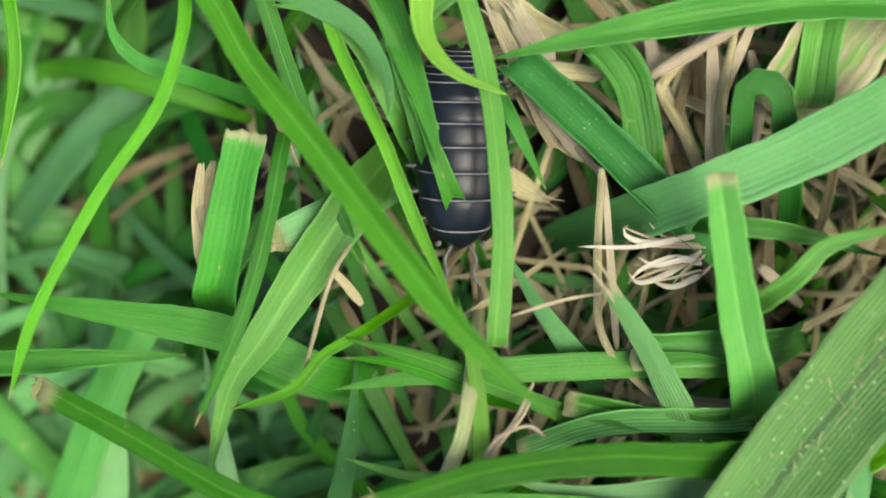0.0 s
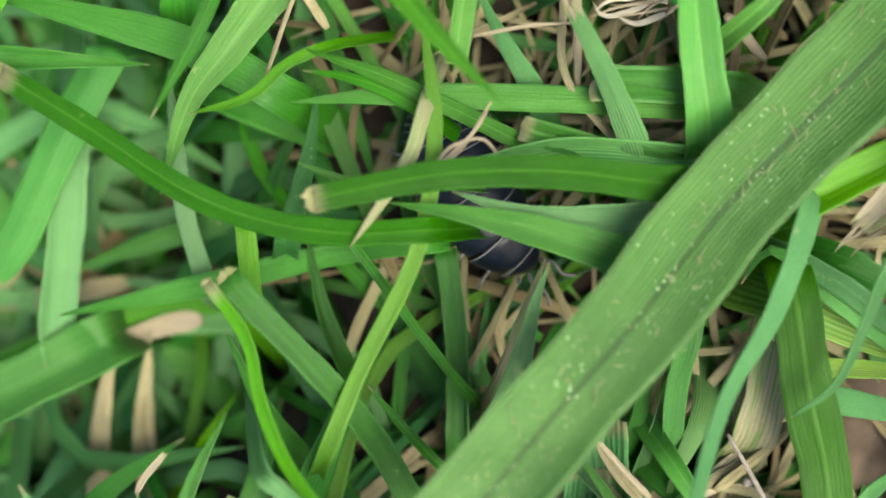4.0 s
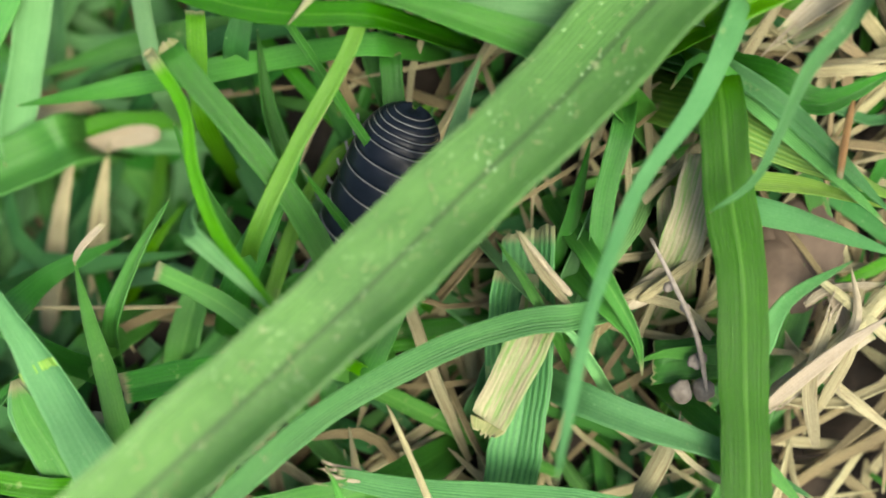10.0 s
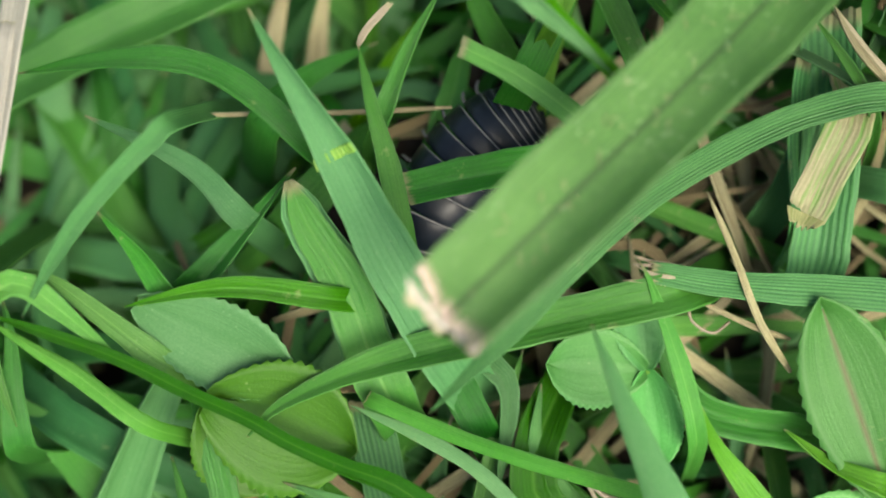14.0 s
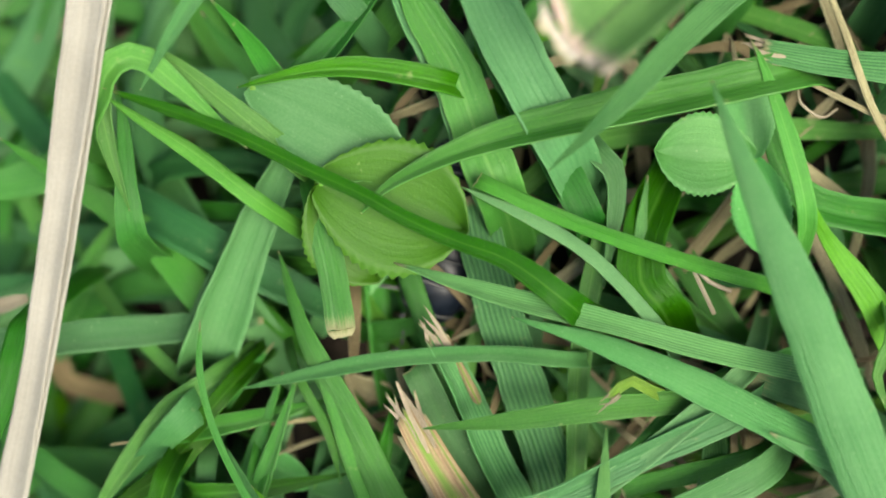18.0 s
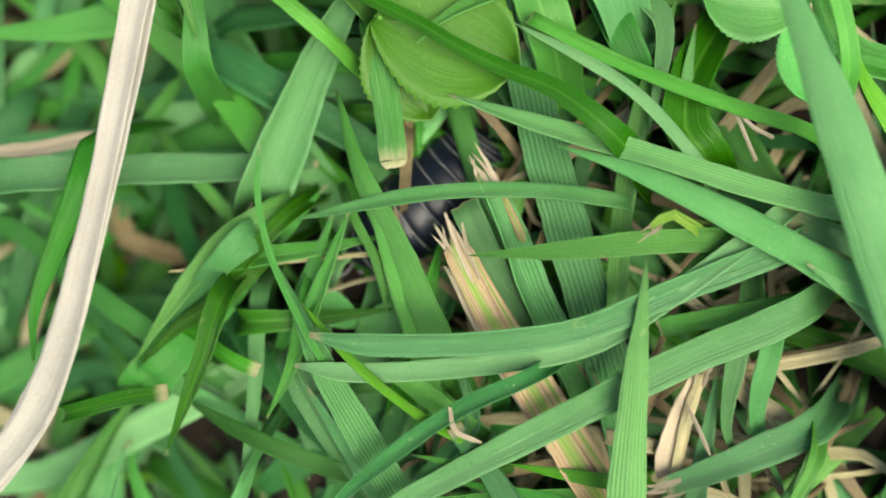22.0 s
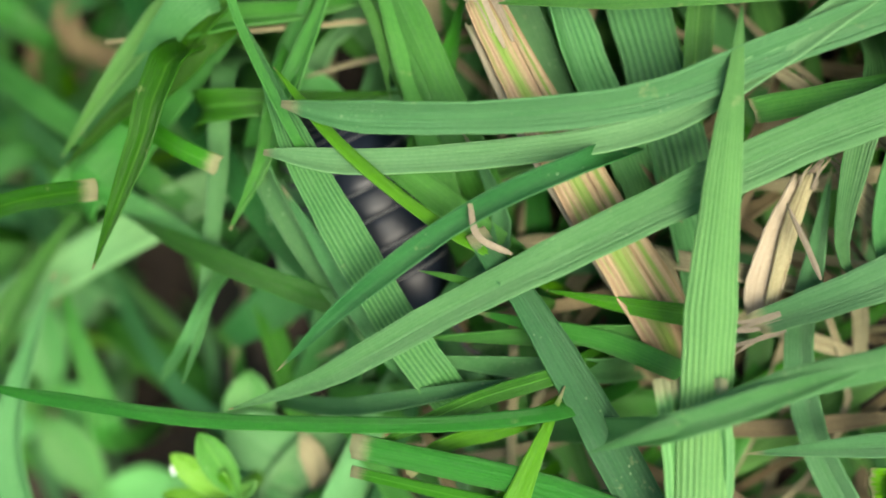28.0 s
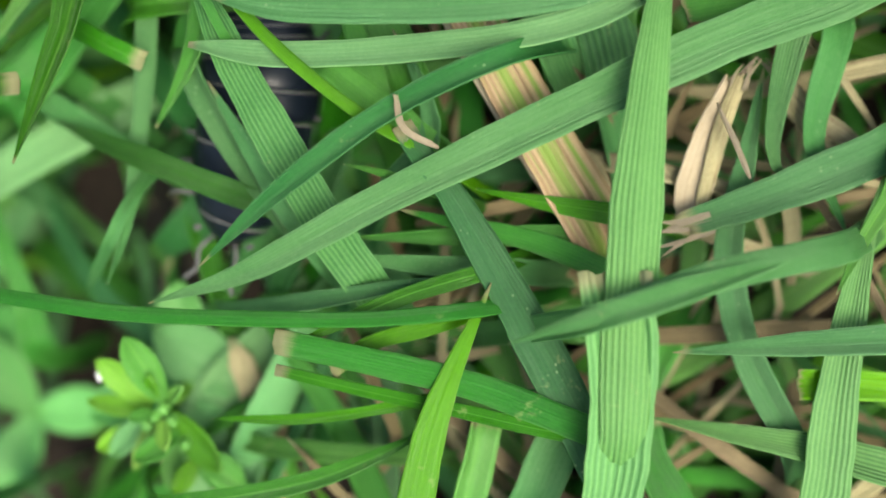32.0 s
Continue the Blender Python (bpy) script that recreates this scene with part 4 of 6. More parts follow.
blade("G1", "point", (1.42, 1.42), [(-18.6, -43.4, 11.0),(-16.9, -38.9, 11.0),(-14.4, -34.3, 11.0)])
blade("G1l", "cut", (2.14, 1.91, 1.38), [(-5.1, -44.7, 18.0),(-9.0, -41.9, 18.5),(-13.4, -39.7, 19.1)])
blade("G2", "point", (2.32, 2.48), [(-11.3, -61.8, 12.0),(-9.7, -64.3, 12.0),(-10.5, -71.9, 11.5)])
blade("G1d", "cut", (3.27, 2.45), [(-6.4, -47.4, 13.0),(-11.7, -48.1, 13.0),(-17.4, -49.3, 13.0)])
blade("D", "point", (0.37, 0.32), [(-13.6, -42.9, 10.0),(-22.0, -43.2, 9.0),(-34.7, -43.4, 9.0)])
blade("G2", "point", (2.06, 2.47), [(-29.3, -50.9, 12.0),(-32.9, -47.2, 12.5),(-40.1, -43.7, 12.5)])
blade("G1", "point", (3.6, 3.15), [(-34.9, -56.1, 4.0),(-39.2, -52.5, 4.0),(-41.4, -49.8, 4.0)])
blade("G1", "point", (3.6, 2.7), [(-22.1, -47.4, 8.0),(-26.4, -51.7, 8.0),(-33.4, -57.5, -4.0)])
blade("G1l", "point", (1.76, 2), [(-34.4, -61.3, 14.0),(-38.5, -57.9, 15.0),(-42.2, -55.1, 15.5),(-45.3, -54.7, 15.5)])
blade("G1", "point", (2.89, 2.48), [(-45.4, -65.5, 12.0),(-45.7, -59.7, 12.0),(-46.4, -56.4, 12.0)])
blade("G1", "point", (4.22, 3.75), [(-50.3, -62.7, 0.0),(-45.8, -69.2, 0.0),(-39.9, -74.9, 0.0)])
blade("G2s", "point", (2.74, 2.49), [(-5.4, -72.1, 11.0),(-7.5, -68.6, 11.5),(-7.2, -63.5, 12.0)])
blade("G4", "point", (2.36, 2.75), [(16.2, -70.3, 17.0),(12.9, -68.9, 16.0),(9.6, -66.4, 16.0)])
blade("G2", "point", (1.34, 2.31, 2.01, 1.19, 0.89, 0.74), [(28.9, -20.7, 19.5),(25.6, -27.4, 21.6),(21.6, -32.7, 23.7),(19.1, -38.0, 25.8),(17.2, -43.5, 27.9),(15.2, -53.0, 30.0)], lean=0.25)
blade("G7", "cut", (2.43, 3.89, 3.73), [(28.2, -25.8, 17.0),(28.9, -33.2, 17.5),(29.9, -39.7, 18.0),(30.2, -47.8, 18.0),(30.4, -54.0, 18.5),(30.7, -62.5, 18.0)], lean=0.0)
blade("G4", "cut", (2.43, 3.24, 2.43), [(29.0, -19.9, 17.5),(33.3, -18.0, 18.0),(42.1, -14.0, 18.5)])
blade("D2", "frayed", (3.22, 2.42, 1.61), [(43.1, -13.1, 18.0),(39.7, -15.9, 18.2),(35.2, -19.3, 18.4),(32.5, -21.7, 18.5)])
blade("D2g", "frayed", (1.62, 1.21), [(43.1, -15.1, 18.0),(37.4, -19.9, 18.0),(33.3, -22.3, 18.0)])
blade("G2", "point", (1.42, 1.73, 1.81, 1.57, 0.94, 0.39), [(39.5, -13.6, 23.0),(36.4, -20.7, 22.4),(33.4, -24.5, 21.8),(31.5, -29.1, 21.2),(29.8, -32.7, 20.6),(26.9, -35.0, 20.0)])
blade("G4", "cut", (2.11, 2.33), [(37.3, -10.7, 25.0),(38.0, -20.1, 25.0),(38.3, -27.6, 25.0),(38.8, -39.0, 25.0)], lean=0.5)
blade("G2y", "point", (5.1, 4.68), [(29.1, -27.0, 13.0),(34.5, -29.7, 13.5),(42.9, -33.8, 14.0)])
blade("G2", "point", (2.09, 3.1), [(31.1, -34.6, 15.0),(36.2, -35.9, 15.0),(43.3, -38.3, 15.0)])
blade("G2", "point", (1.41, 1.82), [(29.7, -24.6, 16.0),(33.8, -27.5, 16.0),(41.7, -35.1, 16.0)])
blade("D2g", "cut", (3.73, 3.04), [(26.2, -37.8, 12.0),(27.2, -34.3, 12.5),(28.0, -30.4, 13.0)])
blade("G1", "point", (1.65, 2.48), [(29.3, -25.0, 16.0),(26.7, -23.3, 16.5),(24.7, -25.7, 16.0)])
blade("G1", "cut", (1.88, 1.71), [(21.3, -28.6, 14.0),(20.1, -33.8, 13.0),(19.7, -39.5, 12.0)])
blade("G2", "point", (2.62, 2.62), [(17.7, -40.6, 10.0),(19.9, -34.3, 11.0),(20.7, -29.1, 12.0)])
blade("G1l", "point", (1.67, 2.08), [(19.7, -39.5, 15.0),(22.5, -44.5, 15.5),(22.9, -47.4, 15.5)])
blade("G1", "point", (2.99, 2.57), [(29.4, -45.9, 13.0),(25.1, -45.9, 13.0),(22.9, -46.7, 13.0)])
blade("G1", "point", (0.83, 0.83), [(15.8, -43.5, 16.0),(13.8, -40.1, 16.0),(11.7, -37.2, 16.0)])
blade("D", "point", (0.61, 0.77), [(17.5, -42.3, 16.0),(15.0, -39.3, 16.0),(13.2, -36.4, 16.0)])
blade("G2", "point", (2.62, 3.5), [(11.9, -48.3, 11.0),(13.2, -43.9, 11.0),(14.6, -39.5, 11.0)])
blade("D", "frayed", (1.08, 0.92), [(22.0, -41.8, 11.0),(26.4, -39.7, 11.0),(28.9, -37.0, 12.0)])
blade("D", "frayed", (0.82, 0.82), [(29.8, -45.6, 11.0),(26.8, -42.5, 11.0),(22.4, -41.5, 11.0)])
blade("G2", "point", (2.62, 2.44), [(19.1, -49.7, 14.0),(23.3, -51.2, 15.0),(29.4, -53.3, 15.0),(36.3, -56.7, 15.0)])
blade("G1", "point", (2.15, 1.72), [(30.9, -53.1, 16.0),(33.0, -54.8, 16.0),(36.1, -58.2, 16.0)])
blade("D", "frayed", (1.68, 1.4), [(23.2, -58.2, 11.0),(25.4, -54.5, 11.0),(26.1, -52.1, 12.0)])
blade("D", "frayed", (0.6, 0.43), [(30.3, -55.9, 15.0),(27.7, -54.7, 15.0),(25.1, -52.5, 15.0)])
blade("orange", "frayed", (0.41, 0.66), [(37.8, -26.6, 18.0),(37.5, -29.4, 17.5),(37.2, -32.3, 17.1)])
blade("D", "frayed", (1.35, 1.25), [(43.6, -40.0, 12.0),(39.7, -44.3, 12.0),(33.9, -49.9, 12.0)])
blade("D", "frayed", (0.97, 0.81), [(43.5, -45.2, 12.0),(40.6, -42.6, 12.0),(37.1, -39.9, 12.0)])
blade("D", "frayed", (1.1, 0.82), [(37.7, -50.6, 11.0),(40.4, -45.3, 11.0),(41.0, -40.0, 11.0)])
blade("straw", "cut", (2.21, 2.49, 2.98, 2.09, 1.77, 2.01, 2.49, 2.82, 2.66), [(-65.5, -108.2, 18.0),(-59.3, -101.0, 18.0),(-54.9, -94.6, 18.0),(-52.8, -89.1, 18.0),(-51.4, -82.4, 18.0),(-50.4, -77.2, 18.0),(-49.3, -70.4, 18.0),(-48.3, -63.7, 18.0),(-46.5, -51.1, 18.0),(-44.5, -37.9, 18.0)])
blade("D", "frayed", (1.12, 1.12), [(37.2, -53.3, 12.0),(36.7, -47.9, 12.0),(38.4, -42.5, 12.0)])
blade("G2", "point", (1.72, 1.89), [(31.8, -45.5, 15.0),(33.6, -41.5, 16.0),(38.3, -38.4, 17.0)])
blade("twig", "frayed", (0.43, 0.35), [(28.0, -48.6, 15.0),(27.0, -44.2, 15.5),(25.2, -40.3, 15.5),(23.5, -36.9, 15.0)])
blade("straw", "cut", (2.46, 2.62, 1.8, 1.97, 2.54), [(-65.4, -110.4, 18.0),(-59.4, -100.6, 18.0),(-54.6, -93.9, 18.0),(-52.0, -85.9, 18.0),(-48.7, -70.4, 18.0),(-47.3, -61.6, 18.0),(-45.1, -47.8, 18.0),(-42.3, -31.9, 18.0)])
blade("G2", "point", (4.76, 4.1, 3.07), [(9.0, -92.1, 20.0),(4.8, -82.1, 21.0),(0.6, -72.3, 22.5),(-3.0, -64.3, 23.5),(-5.5, -58.2, 24.0)])
blade("G4", "drypoint", (3.66, 2.44), [(13.5, -81.6, 13.0),(9.2, -73.3, 13.5),(5.4, -68.0, 13.7),(3.7, -64.1, 13.7)])
blade("G2", "point", (2.72, 2.18), [(5.4, -83.8, 17.0),(-3.8, -79.0, 17.5),(-11.6, -75.5, 17.5),(-17.8, -73.6, 17.2)])
blade("G2s", "point", (1.74, 1.59), [(5.2, -78.1, 15.5),(-3.4, -76.2, 16.0),(-11.4, -74.0, 16.0),(-19.3, -72.0, 15.8),(-26.0, -69.8, 15.0)], lean=0.0)
blade("G2l", "point", (1.12, 1.04), [(-7.2, -74.4, 15.0),(-11.3, -69.9, 15.0),(-15.4, -67.1, 15.0),(-21.2, -64.4, 15.0)])
blade("G1", "cut", (1.21, 1.13), [(0.9, -71.6, 14.0),(-4.5, -70.0, 14.2),(-9.7, -68.3, 14.5),(-14.6, -66.4, 14.8),(-20.0, -63.9, 15.0)], lean=0.0)
blade("G7", "cut", (2.49, 3.66, 3.49, 2.91), [(-6.3, -73.4, 12.0),(-7.8, -71.4, 12.0),(-7.5, -68.1, 11.4),(-5.8, -64.6, 9.8),(-3.9, -61.8, 8.5)])
blade("G1l", "point", (1.43, 1.85), [(-12.6, -86.1, 10.0),(-12.2, -77.6, 10.0),(-11.0, -70.0, 10.5),(-8.4, -61.1, 10.5)])
blade("G5", "cut", (3.81, 3.38), [(-13.0, -89.6, 9.5),(-16.4, -79.3, 10.0),(-18.5, -72.5, 10.0),(-20.2, -64.9, 10.0)])
blade("G1d", "cut", (2.47, 2.72), [(-12.0, -66.3, 12.0),(-15.3, -60.1, 12.0),(-18.3, -55.2, 12.5),(-19.9, -51.2, 13.0)])
blade("G1", "point", (0.65, 0.48), [(-35.3, -88.9, 14.0),(-38.5, -82.9, 14.0),(-39.9, -78.0, 14.0),(-39.9, -73.8, 14.0)])
blade("G1", "point", (2.52, 2.27), [(-25.3, -90.1, 10.5),(-29.9, -80.8, 11.0),(-32.8, -75.0, 11.2),(-34.8, -68.9, 9.6)])
blade("G2", "blunt", (2.64, 2.9, 2.2), [(-60.4, -76.5, 8.0),(-56.5, -76.1, 8.0),(-49.4, -75.4, 6.0),(-43.1, -75.0, 4.8),(-36.5, -74.4, 4.8)])
blade("G1", "drycut", (2.05, 2.38, 2.05), [(-31.4, -65.9, 13.5),(-30.5, -70.4, 13.2),(-29.8, -75.3, 13.0)], lean=0.0)
blade("G2", "point", (1.25, 1.16), [(-13.3, -77.1, 12.0),(-19.1, -76.6, 12.0),(-27.4, -77.1, 12.0),(-37.5, -79.2, 10.0)])
blade("G5", "frayed", (2.52, 2.6), [(-16.8, -88.7, 9.5),(-19.0, -84.4, 10.0),(-21.1, -79.2, 11.0),(-23.3, -75.2, 11.7)])
blade("G2", "cut", (2.12, 2.29), [(-19.8, -87.5, 9.0),(-21.9, -83.1, 9.5),(-24.5, -77.6, 10.0)])
blade("G1", "point", (2.01, 1.69), [(-5.0, -79.8, 14.0),(-11.2, -80.3, 14.5),(-17.2, -81.1, 14.5),(-24.1, -81.7, 14.5)])
blade("G1", "point", (2.87, 2.46), [(11.4, -67.1, 12.0),(3.9, -65.0, 12.0),(0.7, -56.9, 13.0),(0.1, -53.7, 13.5)])
blade("G1l", "point", (2.75, 1.96), [(-46.3, -57.8, 16.0),(-45.3, -56.1, 17.0),(-43.4, -55.5, 17.0),(-40.8, -57.5, 16.5),(-36.2, -61.7, 16.0)])
blade("G1l", "point", (2.59, 2.26), [(-46.6, -58.1, 15.0),(-46.1, -62.0, 14.0),(-45.1, -65.9, 13.0)])
blade("G2", "point", (3.53, 3.09), [(-40.2, -73.0, 4.0),(-37.2, -66.0, 6.0),(-34.8, -60.9, 8.0)])
blade("G1", "point", (3.1, 2.66), [(-41.5, -72.6, 4.0),(-45.5, -67.7, 4.0),(-51.6, -63.3, 6.0),(-56.1, -60.1, 8.0)])
blade("G1", "point", (2.93, 2.93), [(-53.5, -72.7, -4.0),(-51.1, -67.9, -4.0),(-47.3, -64.0, -4.0)])
blade("G1", "point", (4.05, 3.6), [(-49.6, -90.9, 2.0),(-45.1, -84.2, 4.0),(-41.6, -77.8, 6.0)])
blade("G1", "point", (3.55, 2.67), [(-47.8, -90.5, 4.0),(-41.6, -83.1, 6.0),(-35.5, -76.1, 6.0)])
blade("G2l", "point", (3.11, 3.11), [(7.8, -87.6, 16.0),(4.4, -84.3, 16.5),(-0.3, -81.6, 19.1)])
blade("G1l", "point", (1.97, 1.97), [(9.3, -75.6, 16.0),(8.2, -78.0, 16.0),(9.3, -81.2, 16.0)])
blade("G1", "point", (1.11, 0.85), [(-29.6, -85.3, 9.0),(-30.8, -82.7, 9.5),(-32.5, -79.3, 9.5)])
blade("G2", "drycut", (1.62, 2.02), [(4.5, -79.8, 14.0),(1.2, -78.6, 14.0),(-0.9, -77.6, 14.0)])
blade("G2s", "point", (1.88, 2.82, 2.63), [(-12.2, -110.6, 17.0),(-12.3, -103.0, 17.5),(-12.2, -96.5, 17.5),(-11.8, -89.7, 17.2),(-11.4, -85.3, 16.7),(-11.1, -81.6, 16.0)], lean=0.0)
blade("G2s", "cut", (1.79, 3.87), [(-13.4, -117.1, 16.0),(-12.6, -112.5, 16.2),(-12.5, -106.5, 16.4),(-13.2, -101.5, 16.4)])
blade("G2", "blunt", (2.23, 1.72), [(-0.8, -80.4, 15.0),(-9.3, -83.9, 15.5),(-15.9, -86.7, 16.0),(-23.4, -87.9, 16.0),(-31.4, -88.2, 16.0),(-35.5, -87.8, 16.0)], lean=0.2)
blade("G2l", "blunt", (1.62, 1.49), [(-1.7, -78.5, 15.0),(-10.8, -85.5, 15.5),(-16.0, -88.4, 15.0),(-23.4, -89.9, 14.2),(-31.5, -90.7, 13.8),(-36.8, -90.3, 13.6)], lean=-0.2)
blade("G1", "cut", (2.02, 1.48), [(0.4, -84.7, 12.0),(-6.8, -86.2, 12.0),(-9.4, -86.8, 12.0)])
blade("G2", "drypoint", (2.12, 2.48, 2.66, 2.3, 1.76, 1.03), [(0.8, -84.8, 14.0),(-2.6, -86.5, 14.2),(-7.7, -88.7, 14.5),(-16.7, -93.4, 14.7),(-25.6, -98.3, 14.9),(-29.7, -100.8, 15.1),(-33.2, -102.8, 15.4),(-37.8, -104.5, 15.6)], lean=0.15)
blade("G2d", "point", (1.35, 1.22), [(-19.6, -90.6, 16.0),(-23.4, -92.4, 15.8),(-27.0, -94.7, 15.5),(-31.8, -98.7, 15.0),(-35.4, -102.4, 14.5)])
blade("G2d", "cut", (2.93, 2.74, 2.56, 1.22), [(-12.5, -112.8, 13.5),(-17.5, -104.4, 14.0),(-21.6, -98.1, 14.5),(-23.7, -95.6, 14.9),(-24.7, -94.2, 15.4)])
blade("G5", "point", (1.92, 2.49, 2.43, 1.28), [(-26.5, -102.9, 12.0),(-28.9, -99.8, 12.2),(-32.3, -94.5, 12.5),(-35.1, -89.8, 12.8),(-38.2, -83.1, 13.0)], lean=0.0)
blade("G4", "point", (0.8, 0.68), [(-23.9, -95.3, 15.0),(-27.4, -93.5, 15.0),(-32.2, -89.9, 14.7),(-36.3, -85.6, 14.4)])
blade("G2", "point", (1.62, 1.43), [(-29.6, -100.9, 11.0),(-33.0, -96.4, 11.5),(-36.1, -92.0, 11.5)])
blade("G1", "point", (0.74, 0.68), [(-23.8, -97.4, 14.5),(-26.0, -96.8, 14.8),(-27.8, -96.5, 14.9)])
blade("G2", "frayed", (2.85, 2.66, 2.21), [(2.0, -94.2, 12.0),(-1.4, -95.8, 12.0),(-5.1, -97.4, 12.0),(-9.0, -98.9, 12.0)])
blade("G2", "point", (1.74, 1.63), [(-2.3, -99.8, 18.0),(-8.0, -101.3, 18.5),(-13.8, -103.5, 19.0),(-18.6, -105.3, 19.3)])
blade("G2", "drypoint", (1.62, 1.38), [(-13.6, -103.7, 19.0),(-7.3, -101.4, 18.5),(-3.2, -99.8, 18.0),(-2.5, -99.9, 17.8)])
blade("G2", "point", (1.73, 1.54), [(3.7, -104.4, 14.0),(-3.0, -105.1, 14.0),(-9.4, -105.8, 14.0)])
blade("G2s", "point", (2.22, 2.1), [(4.9, -112.3, 12.0),(-0.6, -111.1, 12.0),(-5.4, -110.4, 12.0),(-10.1, -109.7, 12.0)])
blade("G2s", "point", (2.84, 2.65), [(-0.5, -114.2, 12.5),(0.0, -107.9, 12.5),(0.9, -100.9, 12.5),(2.1, -95.2, 12.5)])
blade("G1l", "point", (1.23, 1.85), [(2.0, -96.2, 14.0),(0.6, -99.0, 14.0),(-0.7, -102.2, 14.0)])
blade("G2", "point", (1.95, 1.62), [(-1.8, -110.8, 10.5),(-4.6, -105.8, 10.5),(-5.9, -100.3, 10.5),(-5.2, -95.1, 10.5),(-4.5, -89.6, 10.5)])
blade("G4b", "point", (2.25, 2.2, 1.8), [(-23.3, -118.1, 14.5),(-22.9, -114.2, 15.0),(-22.0, -109.3, 15.0),(-19.5, -102.5, 14.5)])
blade("G1d", "point", (0.9, 0.84), [(-20.2, -103.9, 15.0),(-26.1, -104.7, 15.5),(-33.6, -105.0, 15.8),(-39.6, -105.0, 16.0),(-46.2, -104.4, 16.0),(-49.6, -104.0, 16.1),(-52.0, -103.4, 16.2)])
blade("G3", "point", (1.26, 1.01), [(-35.9, -115.8, 12.5),(-29.0, -114.2, 12.5),(-23.7, -111.7, 12.5),(-22.2, -110.3, 12.5)])
blade("G3", "point", (0.76, 0.57), [(-23.8, -109.6, 12.5),(-29.2, -110.7, 12.5),(-34.7, -111.0, 12.5)])
blade("G1d", "cut", (1.89, 1.41), [(-13.2, -110.5, 14.0),(-19.8, -108.3, 14.5),(-26.0, -107.1, 15.0),(-31.1, -106.3, 15.0)])
blade("G3", "cut", (1.24, 0.62), [(-15.0, -110.6, 14.0),(-21.3, -109.6, 13.8),(-26.0, -108.9, 13.5),(-31.2, -108.0, 13.3)])
blade("G3", "point", (1.05, 0.92), [(-20.1, -102.0, 14.0),(-24.7, -103.7, 14.0),(-30.6, -106.7, 14.5)])
blade("G4", "cut", (0.94, 0.94), [(-22.4, -105.0, 13.5),(-25.9, -106.2, 13.0),(-28.1, -107.9, 13.0)])
blade("G2", "point", (1.07, 1.07), [(-31.1, -104.5, 12.0),(-26.7, -103.6, 12.5),(-21.7, -102.3, 13.0)])
blade("G3", "point", (1.4, 1.14), [(-12.3, -98.4, 12.0),(-16.2, -98.0, 12.0),(-20.6, -97.4, 12.0)])
blade("G1", "point", (1.4, 1.27), [(-13.1, -101.6, 12.0),(-17.0, -100.2, 12.0),(-20.9, -99.5, 12.0),(-25.0, -98.7, 12.0)])
blade("G1", "point", (1.41, 1.15), [(-15.4, -99.8, 11.5),(-21.8, -100.2, 11.5),(-27.5, -100.5, 11.5)])
blade("G2", "point", (1.59, 1.47), [(-18.5, -101.9, 11.5),(-23.3, -101.8, 12.0),(-28.7, -101.5, 12.0)])
blade("G2", "cut", (1.56, 1.25), [(-13.1, -109.4, 13.0),(-15.7, -108.9, 13.2),(-18.3, -109.1, 13.3)])
blade("D2", "frayed", (0.93, 0.62), [(-15.7, -109.0, 13.5),(-17.6, -108.8, 13.5),(-18.5, -109.5, 13.3)])
blade("G2", "cut", (2.9, 2.58), [(-16.5, -115.1, 11.0),(-15.4, -112.1, 11.0),(-14.2, -110.1, 11.0)])
blade("G1d", "cut", (2.29, 2.16), [(-7.9, -115.2, 10.0),(-9.7, -112.7, 10.0),(-10.5, -110.1, 10.0)])
blade("G1l", "cut", (2.29, 1.96), [(-20.3, -115.5, 10.0),(-19.8, -112.5, 10.0),(-19.6, -110.6, 10.0)])
blade("G7", "point", (1.89, 1.7), [(-43.0, -87.1, 13.5),(-43.7, -89.9, 13.5),(-44.9, -93.2, 13.3),(-46.3, -97.3, 13.3)])
blade("G7", "point", (2.65, 2.4), [(-41.1, -82.7, 9.0),(-43.7, -85.8, 8.7),(-46.8, -87.9, 8.3),(-49.9, -91.2, 8.0)])
blade("G2", "point", (3.05, 2.71), [(-42.0, -81.7, 11.0),(-45.7, -85.3, 8.0),(-49.7, -89.3, 6.0)])
blade("G2", "cut", (1.91, 1.84, 1.43, 0.88), [(-40.6, -86.7, 8.0),(-40.6, -91.1, 8.0),(-40.8, -95.6, 8.0),(-41.0, -99.0, 8.0)])
blade("G2", "point", (0.82, 0.69), [(-40.8, -99.1, 9.4),(-41.8, -101.5, 9.5),(-44.9, -104.9, 3.2)])
blade("G2", "point", (0.86, 0.67), [(-40.6, -99.1, 9.4),(-41.1, -101.5, 9.5),(-41.7, -103.9, 9.8)])
blade("G3", "cut", (1.19, 1.19), [(-45.2, -88.7, 8.0),(-42.3, -90.1, 11.0),(-39.9, -91.1, 11.0)])
blade("G7", "cut", (1.29, 1.29), [(-52.7, -94.1, 12.0),(-50.1, -93.3, 12.0),(-46.6, -92.7, 12.0)])
blade("G1d", "point", (1.5, 1.36), [(-33.1, -98.7, 10.0),(-39.2, -96.7, 10.0),(-47.2, -94.1, 4.0)])
blade("G1", "point", (1.98, 1.98), [(-36.3, -85.9, 10.0),(-37.4, -90.6, 10.0),(-39.3, -94.7, 10.0)])
blade("G2", "point", (2.15, 3.23), [(-52.2, -115.4, 4.0),(-54.0, -108.2, 4.0),(-51.8, -97.9, 4.0)])
